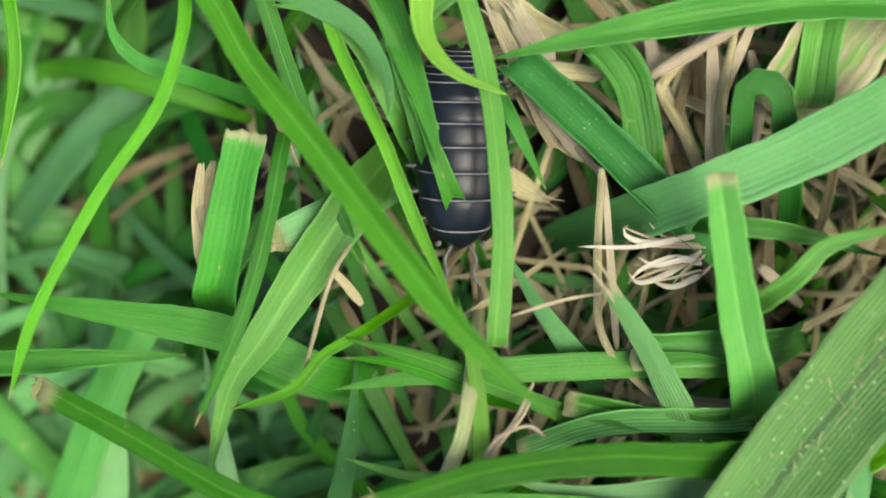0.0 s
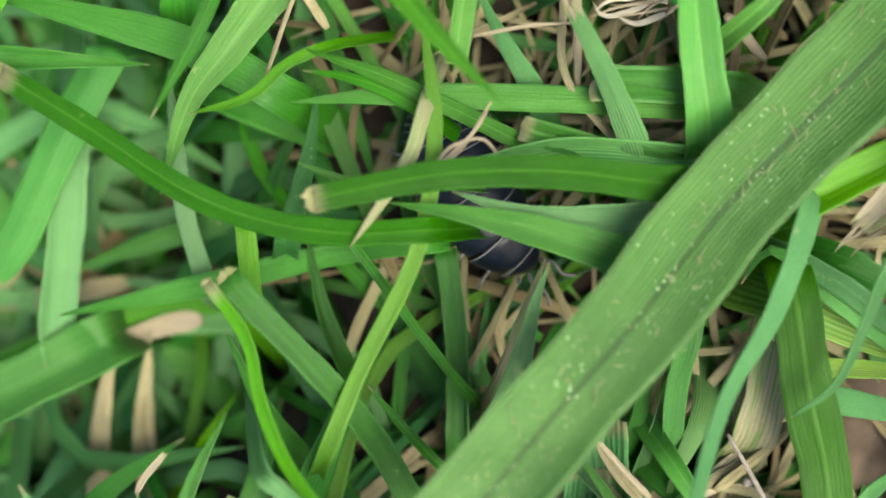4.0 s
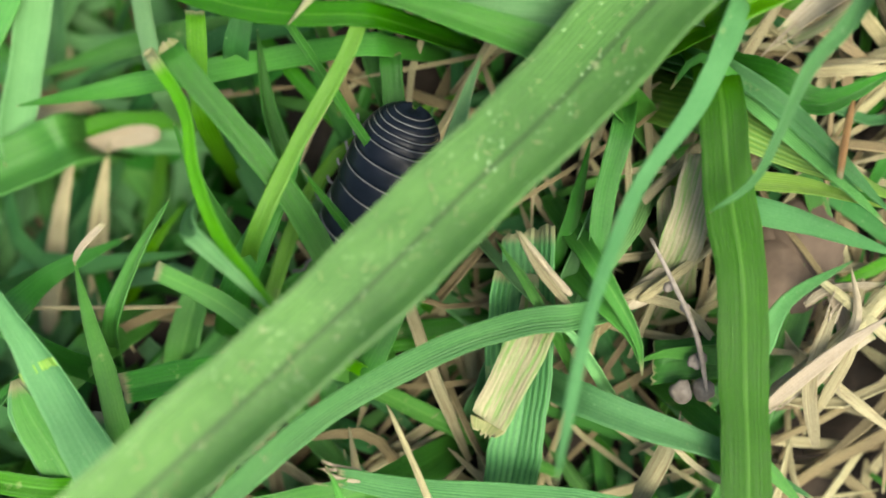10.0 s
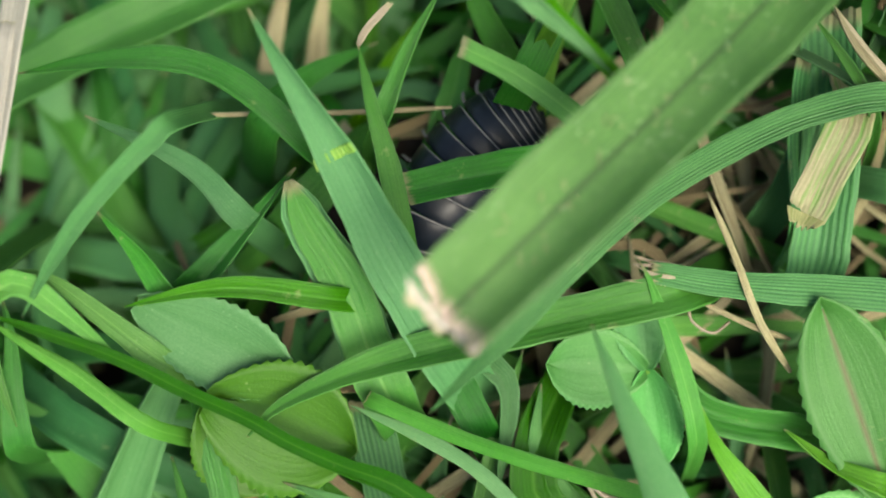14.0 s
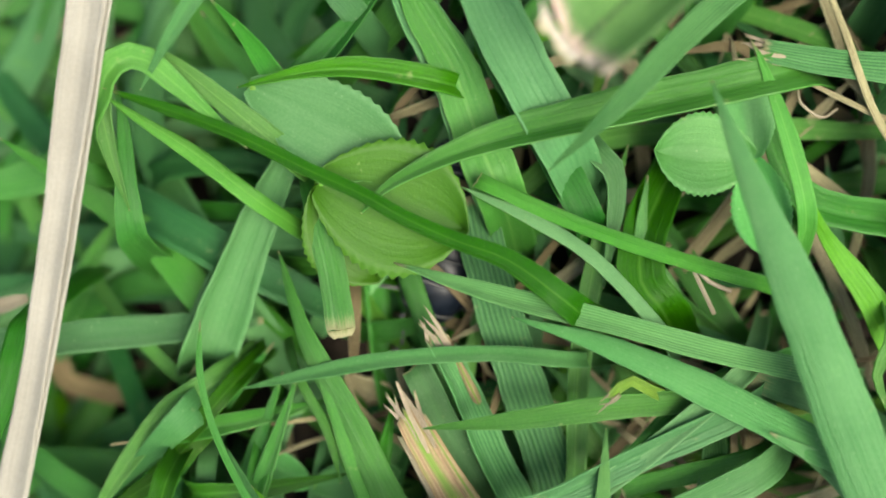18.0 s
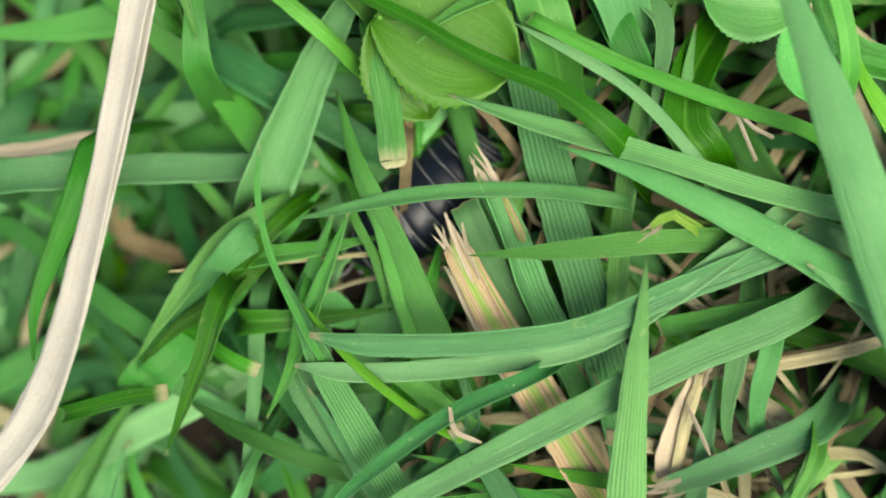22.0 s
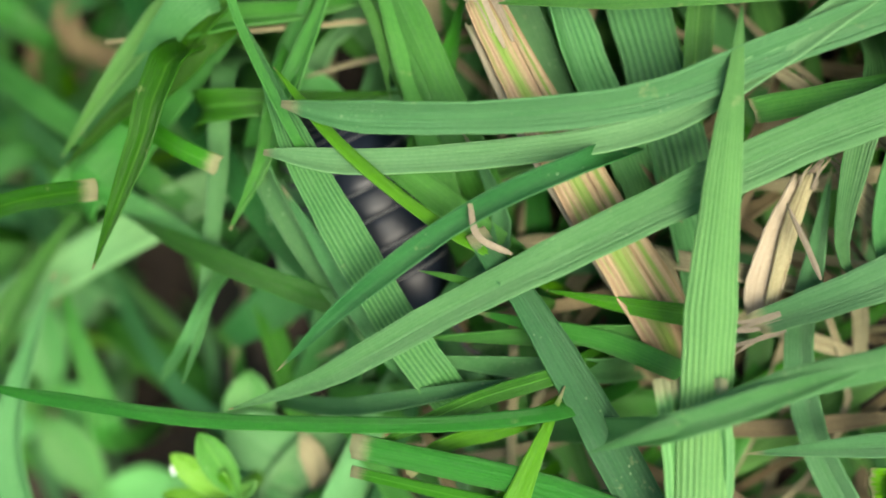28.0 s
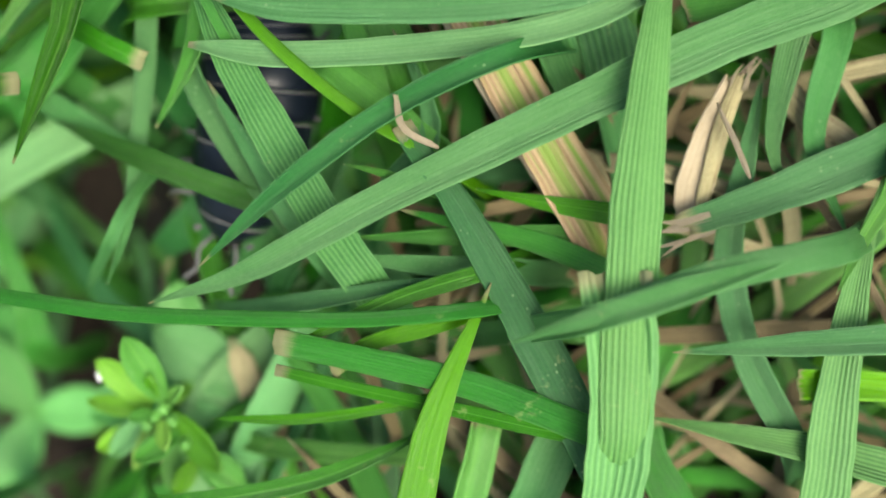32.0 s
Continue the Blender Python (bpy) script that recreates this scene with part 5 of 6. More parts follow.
blade("G1", "point", (3.02, 3.02), [(-57.3, -103.5, 0.0),(-54.4, -98.0, 0.0),(-51.2, -93.3, 0.0)])
blade("G1", "point", (2.7, 2.32), [(-51.1, -106.7, -4.0),(-52.7, -101.1, -2.0),(-52.5, -98.3, 0.0)])
blade("D", "frayed", (0.31, 0.22), [(-47.8, -83.6, 8.0),(-28.9, -81.4, 8.0),(-33.9, -81.9, 8.0)])
blade("D", "frayed", (0.84, 1.05), [(-7.8, -98.7, 11.0),(-6.8, -93.2, 11.5),(-5.9, -90.2, 11.5)])
blade("D2", "point", (0.33, 0.27), [(-5.5, -96.1, 13.0),(-6.4, -94.1, 13.0),(-7.4, -91.9, 12.5)])
blade("D", "frayed", (1.28, 1.07), [(1.4, -93.7, 10.0),(-1.7, -91.8, 10.0),(-3.8, -89.8, 10.0)])
blade("tuft", "frayed", (3.1, 3.37, 3.03), [(-13.9, -99.0, 11.0),(-16.8, -94.6, 11.5),(-19.6, -90.3, 12.0),(-22.5, -85.7, 12.2),(-25.3, -80.8, 12.5)])
blade("D", "frayed", (0.51, 0.43), [(-12.4, -98.3, 10.0),(-13.5, -95.6, 10.0),(-15.3, -94.3, 10.0)])
blade("G5", "cut", (2.29, 2.08), [(-15.3, -91.2, 9.0),(-18.3, -85.1, 9.5),(-20.9, -79.3, 10.0),(-22.4, -76.4, 10.5)])
blade("G5", "cut", (2.82, 2.68), [(-11.2, -97.1, 8.5),(-13.5, -89.4, 8.5),(-15.5, -82.5, 8.5),(-17.1, -76.2, 8.5)])
blade("G1", "point", (1.71, 1.58), [(-26.4, -92.6, 10.0),(-29.0, -85.1, 10.5),(-31.6, -77.4, 11.0),(-32.7, -74.4, 11.0)])
blade("G2", "point", (1.37, 1.37), [(-24.8, -96.7, 10.5),(-23.2, -94.5, 11.0),(-24.0, -91.5, 11.0),(-25.8, -88.5, 11.0)])
blade("G1", "point", (0.83, 0.69), [(-33.0, -79.0, 10.0),(-31.2, -82.4, 10.0),(-30.2, -86.5, 9.5)])
blade("G1", "cut", (1.94, 1.62), [(-25.4, -93.5, 10.0),(-22.0, -96.0, 11.0),(-30.0, -90.3, 11.0)])
blade("G1", "point", (1.73, 1.38), [(-36.3, -87.1, 10.0),(-34.4, -81.5, 10.0),(-33.4, -78.3, 10.0)])
blade("G2", "point", (1.93, 1.81), [(-0.6, -87.5, 11.0),(-1.6, -93.7, 11.0),(0.7, -99.0, 11.0)])
blade("G1", "point", (2.18, 2.0), [(3.7, -77.3, 12.0),(-3.6, -79.8, 12.5),(-10.9, -85.7, 13.0)])
blade("G2y", "point", (2.58, 2.15), [(1.4, -80.1, 13.0),(-3.9, -79.4, 13.5),(-9.2, -78.4, 14.0)])
blade("tuft", "frayed", (1.01, 1.15, 0.74), [(-12.5, -98.6, 10.8),(-15.6, -94.2, 11.3),(-18.5, -89.9, 12.0),(-21.5, -85.3, 12.2),(-24.0, -81.1, 12.4)])
blade("D2", "frayed", (0.88, 0.94, 0.67), [(-15.2, -99.0, 10.8),(-18.1, -94.7, 11.4),(-20.8, -90.7, 12.0),(-23.6, -86.1, 12.2),(-25.6, -82.5, 12.4)])
blade("D2", "frayed", (0.33, 0.3), [(-23.6, -83.8, 12.5),(-25.0, -80.8, 12.5),(-25.9, -78.5, 12.8)])
blade("D2", "frayed", (0.3, 0.27), [(-23.1, -83.4, 12.5),(-24.1, -81.1, 12.5),(-24.6, -79.2, 12.8)])
blade("tuft", "frayed", (0.81, 0.68), [(-19.9, -80.1, 11.0),(-21.2, -77.5, 11.2),(-22.3, -75.2, 11.7)])
blade("G2l", "point", (1.09, 0.92), [(18.8, -46.0, 15.0),(17.7, -44.4, 16.0),(15.6, -43.0, 16.4)])
blade("G2l", "point", (1.01, 0.84), [(14.2, -41.3, 15.0),(15.2, -42.4, 16.0),(15.8, -43.2, 16.4)])
blade("G5", "cut", (4.87, 4.42), [(13.4, -51.2, 10.5),(13.0, -45.8, 10.8),(13.6, -39.6, 11.0)])
blade("G1d", "point", (2.22, 2.04), [(17.2, -38.8, 10.0),(18.4, -33.5, 10.5),(19.3, -29.1, 11.0)])
blade("G2s", "point", (2.6, 2.34), [(22.3, -36.1, 12.0),(20.2, -39.5, 13.0),(18.6, -42.9, 13.5)])
blade("G1", "point", (2.97, 2.71), [(20.2, -42.0, 14.0),(22.2, -44.4, 15.0),(23.0, -47.3, 15.2)])
blade("G1d", "cut", (3.51, 3.34), [(31.5, -46.0, 11.5),(27.5, -46.4, 11.5),(24.4, -46.8, 11.5)])
blade("G2s", "point", (1.68, 1.93), [(30.4, -25.9, 15.5),(35.4, -30.2, 15.5),(41.2, -35.6, 15.5)])
blade("G1d", "point", (3.87, 3.44), [(33.2, -25.0, 13.0),(36.9, -26.4, 13.5),(42.8, -23.5, 14.0)])
blade("G2y", "point", (1.71, 1.46), [(30.3, -32.3, 13.5),(35.8, -32.8, 13.8),(41.7, -34.4, 14.0)])
blade("D2", "point", (1.12, 1.03), [(32.8, -50.1, 13.0),(37.9, -45.8, 13.5),(42.8, -42.3, 14.0)])
blade("D2", "point", (0.87, 0.78), [(37.0, -48.6, 12.0),(40.0, -43.4, 12.5),(39.4, -38.9, 13.0)])
blade("D", "frayed", (0.81, 0.71), [(23.2, -41.9, 11.5),(26.2, -39.7, 12.0),(28.8, -37.5, 12.5)])
blade("D2", "frayed", (0.67, 0.5), [(17.5, -41.3, 15.5),(15.9, -39.6, 15.5),(13.4, -36.6, 15.5)])
blade("D", "frayed", (0.8, 1.15, 0.71), [(-15.1, 7.1, 12.0),(-16.2, 4.0, 12.2),(-16.1, 1.3, 12.3),(-15.4, -0.9, 12.5)])
blade("G1", "cut", (2.56, 2.65), [(24.3, -11.3, 15.5),(19.1, -10.8, 15.8),(14.3, -10.5, 16.0)])
blade("G1d", "point", (2.14, 2.57), [(-52.9, -75.6, 14.0),(-53.4, -77.8, 14.5),(-56.3, -86.0, 14.0),(-56.5, -90.7, 13.5)])
blade("D2", "cut", (1.87, 1.78), [(22.5, -42.5, 10.0),(25.6, -39.9, 10.2),(29.2, -37.2, 10.0)])
blade("D2", "cut", (1.95, 1.77), [(33.5, -50.3, 10.5),(37.4, -47.1, 10.8),(42.0, -43.8, 10.5)])
blade("D2", "frayed", (1.34, 1.07), [(38.6, -40.1, 10.0),(39.9, -43.7, 10.0),(39.4, -48.6, 10.0)])
blade("D2", "frayed", (0.88, 0.71), [(36.5, -42.2, 11.0),(38.7, -40.9, 11.2),(42.7, -40.5, 11.0)])
blade("D2g", "blunt", (2.96, 2.6), [(26.8, -38.6, 9.0),(26.3, -36.4, 9.5),(25.8, -32.7, 10.0)])
blade("G2y", "frayed", (0.66, 1.07), [(-7.8, -79.0, 15.5),(-9.5, -78.2, 16.0),(-11.0, -79.4, 16.5)])
blade("D2", "frayed", (0.34, 0.38), [(-22.7, -95.4, 15.2),(-24.6, -94.5, 16.0),(-25.1, -92.8, 16.2)])
blade("D2", "frayed", (2.22, 1.77), [(-8.5, -98.4, 10.5),(-7.9, -94.8, 10.8),(-6.4, -90.6, 11.0)])
blade("D", "frayed", (1.66, 1.11), [(-3.4, -90.2, 10.0),(-1.6, -92.4, 10.0),(0.5, -94.6, 10.0)])
blade("D", "frayed", (0.61, 0.48), [(-11.6, -90.9, 10.0),(-9.7, -89.8, 10.0),(-8.5, -88.5, 10.0)])
blade("G5", "point", (1.91, 1.79), [(-2.4, -84.9, 11.5),(-3.4, -89.0, 11.5),(-4.0, -94.5, 11.5),(-2.2, -96.9, 11.2)])
blade("G4b", "cut", (1.58, 1.71), [(4.4, -107.2, 12.0),(0.7, -107.3, 11.8),(-2.0, -107.4, 11.8)], lean=0.0)
blade("D2", "frayed", (1.12, 1.04), [(22.5, 0.8, 11.0),(23.2, 7.2, 12.0),(23.7, 12.4, 12.0)])
blade("D2", "frayed", (1.52, 1.25), [(21.6, 3.3, 8.0),(20.0, 8.8, 9.0),(19.6, 13.8, 9.0)])
blade("D2", "frayed", (1.02, 0.85), [(18.4, 9.5, 13.0),(22.4, 11.4, 13.5),(27.5, 13.7, 13.0)])
blade("D2", "point", (0.67, 0.5), [(13.5, -10.6, 14.0),(13.7, -3.4, 14.5),(14.0, 3.3, 14.5)])
blade("D2", "frayed", (2.2, 1.76), [(11.4, 11.4, 10.0),(10.1, 13.8, 10.0),(8.9, 16.6, 10.0)])
blade("D2", "frayed", (1.3, 1.56), [(10.1, 8.6, 11.5),(11.8, 6.4, 11.5),(13.3, 4.1, 11.0)])
blade("D2", "frayed", (0.97, 0.88), [(27.1, 11.0, 10.0),(27.4, 7.0, 10.0),(26.2, 2.6, 10.0)])
blade("D", "frayed", (1.12, 1.0), [(23.2, 11.7, 8.0),(21.4, 7.8, 8.0),(22.6, 2.3, 8.0)])
blade("D2", "frayed", (1.01, 0.84), [(24.8, -5.5, 14.0),(26.2, -7.0, 14.0),(27.8, -8.9, 13.5)])
blade("G1", "point", (2.73, 2.54), [(-38.1, -88.6, 8.0),(-36.8, -84.0, 8.5),(-34.6, -78.1, 9.0)])
blade("G1d", "point", (2.53, 2.26), [(-28.4, -90.5, 9.0),(-27.2, -85.5, 9.0),(-26.0, -79.6, 9.0)])
blade("G1", "point", (2.0, 1.82), [(-40.4, -82.3, 9.0),(-35.9, -81.5, 8.5),(-30.1, -80.1, 8.0)])
blade("G3", "point", (2.27, 2.09), [(-39.4, -87.2, 9.0),(-35.8, -86.9, 8.5),(-29.5, -86.0, 8.0)])
blade("G2", "point", (1.5, 1.43), [(-37.1, -91.8, 10.0),(-35.1, -95.0, 10.2),(-33.0, -98.1, 10.4),(-30.8, -101.3, 10.5)])
blade("D2g", "point", (0.9, 1.23, 0.98), [(1.9, -12.5, 19.0),(0.8, -15.7, 19.3),(-1.3, -18.8, 19.7),(-3.7, -21.8, 20.0)])
blade("G1l", "point", (0.58, 0.67), [(2.1, -17.6, 18.0),(-2.9, -17.3, 18.0),(-7.4, -15.5, 18.0)])
blade("G1l", "point", (2.12, 2.25, 1.8), [(-39.9, -79.0, 9.0),(-43.0, -81.0, 8.7),(-46.3, -84.8, 8.3),(-50.2, -90.7, 8.0)])
blade("G7", "point", (1.4, 1.47), [(-39.0, -79.8, 10.0),(-42.5, -83.8, 9.0),(-45.9, -86.8, 8.0)])
blade("D", "frayed", (2.04, 2.4, 1.33), [(7.5, 18.7, 8.0),(10.0, 15.5, 9.0),(13.0, 13.8, 10.0)])
blade("D", "frayed", (1.77, 2.48, 1.5), [(8.7, 9.9, 9.0),(11.0, 7.0, 9.5),(13.4, 4.0, 10.0)])
blade("D", "frayed", (1.6, 1.96, 0.98), [(6.4, 4.1, 9.0),(8.3, 2.5, 9.0),(9.9, 1.4, 9.0)])
blade("D2", "frayed", (1.12, 0.94, 0.69), [(22.7, 2.1, 11.0),(23.3, 6.4, 11.7),(26.3, 11.9, 12.3),(27.7, 14.7, 13.0)])
blade("D2", "frayed", (0.78, 0.69), [(19.0, 9.7, 11.0),(25.1, 12.2, 11.5),(30.1, 13.4, 12.0)])
blade("D", "frayed", (0.96, 0.79), [(22.1, 1.8, 10.0),(21.2, 5.0, 10.5),(19.2, 9.1, 11.0)])
blade("D2", "point", (0.25, 0.12), [(20.2, -3.4, 15.5),(17.0, -2.6, 15.5),(14.6, -1.4, 15.5)])
blade("D2", "point", (0.25, 0.12), [(20.6, -3.7, 15.5),(16.5, -3.1, 15.5),(11.1, -2.5, 15.5)])
blade("D2", "point", (0.25, 0.12), [(19.9, -4.7, 15.8),(16.9, -4.9, 15.8),(14.4, -5.6, 15.8)])
blade("D2", "point", (0.25, 0.12), [(20.6, -4.2, 15.2),(18.0, -4.8, 15.2),(15.8, -4.7, 15.2)])
blade("D2", "point", (0.25, 0.12), [(20.0, -5.3, 16.0),(17.7, -5.6, 16.0),(15.2, -5.7, 16.0)])
blade("D2", "point", (0.25, 0.12), [(20.3, -4.3, 16.0),(18.8, -5.1, 16.0),(17.8, -6.0, 16.0)])
blade("D2", "point", (0.25, 0.12), [(18.4, -3.1, 15.5),(17.3, -2.2, 15.5),(16.6, -1.3, 15.5)])
blade("D2", "point", (0.25, 0.12), [(20.9, -5.0, 15.7),(19.3, -6.0, 15.7),(18.5, -5.6, 15.7)])
blade("D2", "point", (0.25, 0.12), [(18.4, -4.1, 16.0),(16.2, -4.5, 16.0),(15.0, -4.2, 16.0)])
blade("G5", "blunt", (2.4, 3.2, 3.92, 3.76, 3.04), [(-18.3, -64.6, 12.5),(-19.7, -61.3, 13.0),(-21.6, -55.9, 13.5),(-24.1, -51.7, 14.0),(-25.4, -48.5, 14.5)], lean=0.0)
blade("G1d", "point", (3.95, 3.62, 2.55), [(-32.7, -56.5, 11.0),(-29.2, -52.4, 11.0),(-25.2, -47.4, 11.0)])
blade("G1", "point", (2.25, 2.41, 1.61), [(-34.1, -57.0, 13.0),(-36.5, -53.5, 13.0),(-39.4, -50.4, 13.0)])
blade("G1", "point", (5.14, 4.67), [(-52.2, -62.3, 4.0),(-58.8, -63.7, 4.0),(-66.8, -64.5, 4.0)])
blade("D2", "frayed", (1.4, 1.12), [(-55.2, -72.5, 4.0),(-59.4, -73.7, 4.0),(-64.5, -74.2, 4.0)])
blade("G2l", "drycut", (2.45, 2.98, 2.63), [(-7.0, 1.9, 13.0),(-9.0, 1.1, 13.5),(-11.2, 0.5, 14.0)])
blade("G2l", "blunt", (2.8, 3.1), [(-28.8, -14.4, 0.0),(-29.7, -21.4, 0.0),(-31.3, -31.3, 0.0)])
blade("tip", "point", (0.51, 0.43, 0.26), [(20.2, -3.8, 15.5),(17.5, -5.2, 15.8),(15.3, -5.6, 16.2),(14.5, -4.6, 16.5)])
blade("tip", "point", (0.6, 0.51, 0.26), [(19.9, -2.8, 15.5),(16.5, -2.9, 15.8),(14.6, -2.0, 16.2),(14.9, -1.3, 16.5)])
blade("tip", "point", (0.51, 0.38, 0.25), [(20.1, -4.8, 15.8),(18.0, -4.1, 16.0),(15.7, -4.6, 16.3),(14.6, -5.4, 16.5)])
blade("tip", "point", (0.38, 0.34, 0.21), [(18.9, -2.7, 16.0),(15.4, -3.0, 16.0),(11.3, -2.5, 16.0)])
blade("tip", "point", (0.51, 0.38, 0.26), [(19.8, -5.6, 16.0),(17.8, -6.2, 15.8),(16.1, -5.4, 15.5)])
blade("tip", "point", (0.43, 0.34, 0.21), [(19.0, -4.2, 16.5),(16.7, -4.5, 16.2),(15.4, -3.7, 16.0)])


# ---- clover ----
def leaflet(name, material, length, width, teeth=0, cup=0.12, notch=0.0, rows=30, cols=13):
    """A rounded leaflet with fine teeth round its edge and a shallow fold along the midrib; base at the origin, along +y."""
    verts, uvs, faces = [], [], []
    for layer in (0, 1):
        for i in range(rows + 1):
            s = i / rows
            half = width * 0.5 * np.sin(np.pi * min(1.0, 0.03 + s * 0.985)) ** 0.62 * (0.82 + 0.3 * s)
            for j in range(cols):
                u = -1 + 2 * j / (cols - 1)
                edge = (1 + 0.07 * (i % 2) * (abs(u) > 0.99)) if teeth else 1
                y = s * length - notch * length * (s > 0.8) * (1 - abs(u)) * (s - 0.8) * 5
                y += 0.04 * length * u * u * s
                verts.append((u * half * edge, y, cup * width * (abs(u) ** 1.3 - 0.25 * s * s) - layer * 0.0002))
                uvs.append((0.5 + u * 0.5, s * length * 100))
    o = (rows + 1) * cols
    for i in range(rows):
        for j in range(cols - 1):
            a = i * cols + j
            faces += [(a, a + 1, a + cols + 1, a + cols), (o + a + cols, o + a + cols + 1, o + a + 1, o + a)]
        a, b = i * cols, i * cols + cols - 1
        faces += [(a + cols, o + a + cols, o + a, a), (b, o + b, o + b + cols, b + cols)]
    return mesh_of(name, verts, faces, material, uvs)


def stalk(pts, r, material, name="stalk"):
    c, at = spline(pts, 14)
    tan = np.gradient(c, axis=0)
    tan /= np.linalg.norm(tan, axis=1)[:, None]
    side = np.cross(tan, [0.3, 0.2, 1.0])
    side /= np.linalg.norm(side, axis=1)[:, None]
    nor = np.cross(side, tan)
    k = 7
    verts, faces, uvs = [], [], []
    for i in range(14):
        for j in range(k):
            a = 6.283 * j / k
            verts.append(c[i] + (side[i] * np.cos(a) + nor[i] * np.sin(a)) * r)
            uvs.append((j / k, at[i] * 100))
    for i in range(13):
        for j in range(k):
            faces.append((i * k + j, i * k + (j + 1) % k, (i + 1) * k + (j + 1) % k, (i + 1) * k + j))
    faces += [tuple(range(k))[::-1], tuple(13 * k + j for j in range(k))]
    return mesh_of(name, verts, faces, material, uvs)


def clover(x, y, z, leaflets, label, material=None, stem=True):
    """Clover leaf; leaflets: rows of length mm, width mm, heading, pitch, roll."""
    ob = new("clover_leaf")
    ob.location = (x / 1000, y / 1000, z / 1000)
    tagged(ob, label, "clover")
    for L, w, rz, rx, ry in leaflets:
        p = part("leaflet", leaflet("leaflet", material or CLOVER, L / 1000, w / 1000, 1), ob)
        p.rotation_euler = (radians(rx), radians(ry), radians(rz))
    if stem:
        part("stalk", stalk([(0, 0, 0), (0.002, -0.001, -0.004), (0.003, -0.003, -z / 1000 + soil_z(x / 1000 + 0.003, y / 1000 - 0.003) + 0.0005)], 0.0004, M["G4l"]), ob)
    return ob


def lump(name, r, material, seed, squash=0.7):
    """An uneven rounded lump."""
    bm = bmesh.new()
    bmesh.ops.create_icosphere(bm, subdivisions=3, radius=r)
    for v in bm.verts:
        k = 1 + 0.35 * noise.noise(v.co * (1.1 / r) + Vector((seed, 0, 0))) + 0.12 * noise.noise(v.co * (4 / r))
        v.co = Vector((v.co.x * k, v.co.y * k, v.co.z * k * squash))
    me = bpy.data.meshes.new(name)
    bm.to_mesh(me)
    bm.free()
    me.materials.append(material)
    me.polygons.foreach_set("use_smooth", [True] * len(me.polygons))
    return me


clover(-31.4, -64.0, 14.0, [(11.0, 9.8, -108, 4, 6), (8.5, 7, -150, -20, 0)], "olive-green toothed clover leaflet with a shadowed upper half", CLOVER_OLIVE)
clover(0.3, -62.4, 13.0, [(6.3, 4.2, 10, 6, 5), (7.3, 6.0, 85, 5, -4), (7.0, 4.4, -173, 4, 3)], "matte green clover leaf of three finely toothed leaflets", CLOVER)
clover(17.4, -71.9, 15.5, [(15.5, 7.3, 20, 4, -6), (9, 7, -60, 4, 0)], "large pale green clover leaflet with a brown central streak", CLOVER_STREAK)
clover(18.6, -77.2, 14.0, [(9, 7, 60, 4, 6), (7, 6, -30, 4, 0)], "matte green clover leaf half hidden by grass", CLOVER)
clover(-36.3, -57.0, 13.5, [(12.6, 6.4, -117, 4, 8)], "pale bluish clover leaflet with a dry brown edge", CLOVER_PALE)
clover(-56.9, -107.7, -11.0, [(7, 3.5, 10, 8, 5), (6, 3.5, 130, 5, 0), (6, 3.5, -110, 5, 0)], "soft green weed leaves low in the shade", CLOVER)
clover(-52.0, -114.9, -9.0, [(7, 3.8, 40, 5, 5), (7, 3.8, 160, 5, 0), (6, 3.5, -80, 5, 0)], "soft green weed leaves low in the shade", CLOVER)
clover(-34.4, -110.8, 2.0, [(7, 4.2, 60, 5, 5), (6, 3.5, -60, 5, 0), (6, 3.5, 170, 5, 0)], "pale green weed leaves under the grass", CLOVER_PALE)
clover(-39.4, -110.1, 1.0, [(6, 3.5, 0, 5, 5), (6, 3.5, 120, 5, 0), (6, 3.5, -120, 5, 0)], "pale green weed leaves under the grass", CLOVER)
clover(-33.5, -116.6, 2.0, [(7, 3.5, 45, 5, 5), (6, 3.5, 165, 5, 0)], "pale green weed leaf beside a small flower bud", CLOVER_PALE)
clover(-32.8, -87.5, 5.0, [(7, 3.5, -80, 5, 5), (5, 2.8, 60, 5, 0)], "dull green weed leaf in deep shade", CLOVER)
clover(-56.1, -103.4, -12.0, [(8, 3.8, -10, 5, 5)], "pale green weed leaf in the shade", CLOVER_PALE)

# the lens keeps focus at the height of this clover leaf
cam.data.dof.focus_object = next(ob for ob in bpy.data.objects if ob.name == "clover_leaf")


for i, (place, r, squash) in enumerate([((0.0359, -0.0410, 0.0050), 0.0042, 0.7), ((0.0351, -0.0368, 0.0045), 0.003, 0.6), ((0.0377, -0.0372, 0.0050), 0.0038, 0.6)]):
    ob = new("clod", lump("clod", r, STONE, i * 7.3, squash))
    ob.location = place
    tagged(ob, "crumbly pinkish-brown soil clod under the straw", "soil clod")
for i, place in enumerate([(0.0263, -0.0489, 0.0130), (0.0282, -0.0488, 0.0125), (0.0272, -0.0464, 0.0140), (0.0250, -0.0406, 0.0145), (0.0263, -0.0422, 0.0142), (0.0276, -0.0461, 0.0140)]):
    ob = new("seed_head", lump("seed_head", (0.0009, 0.0009, 0.0006, 0.0004, 0.0004, 0.0005)[i], M["twig"], 20 + i, 0.9))
    ob.location = place
    tagged(ob, "wrinkled grey-brown dry seed on the twig", "seed")


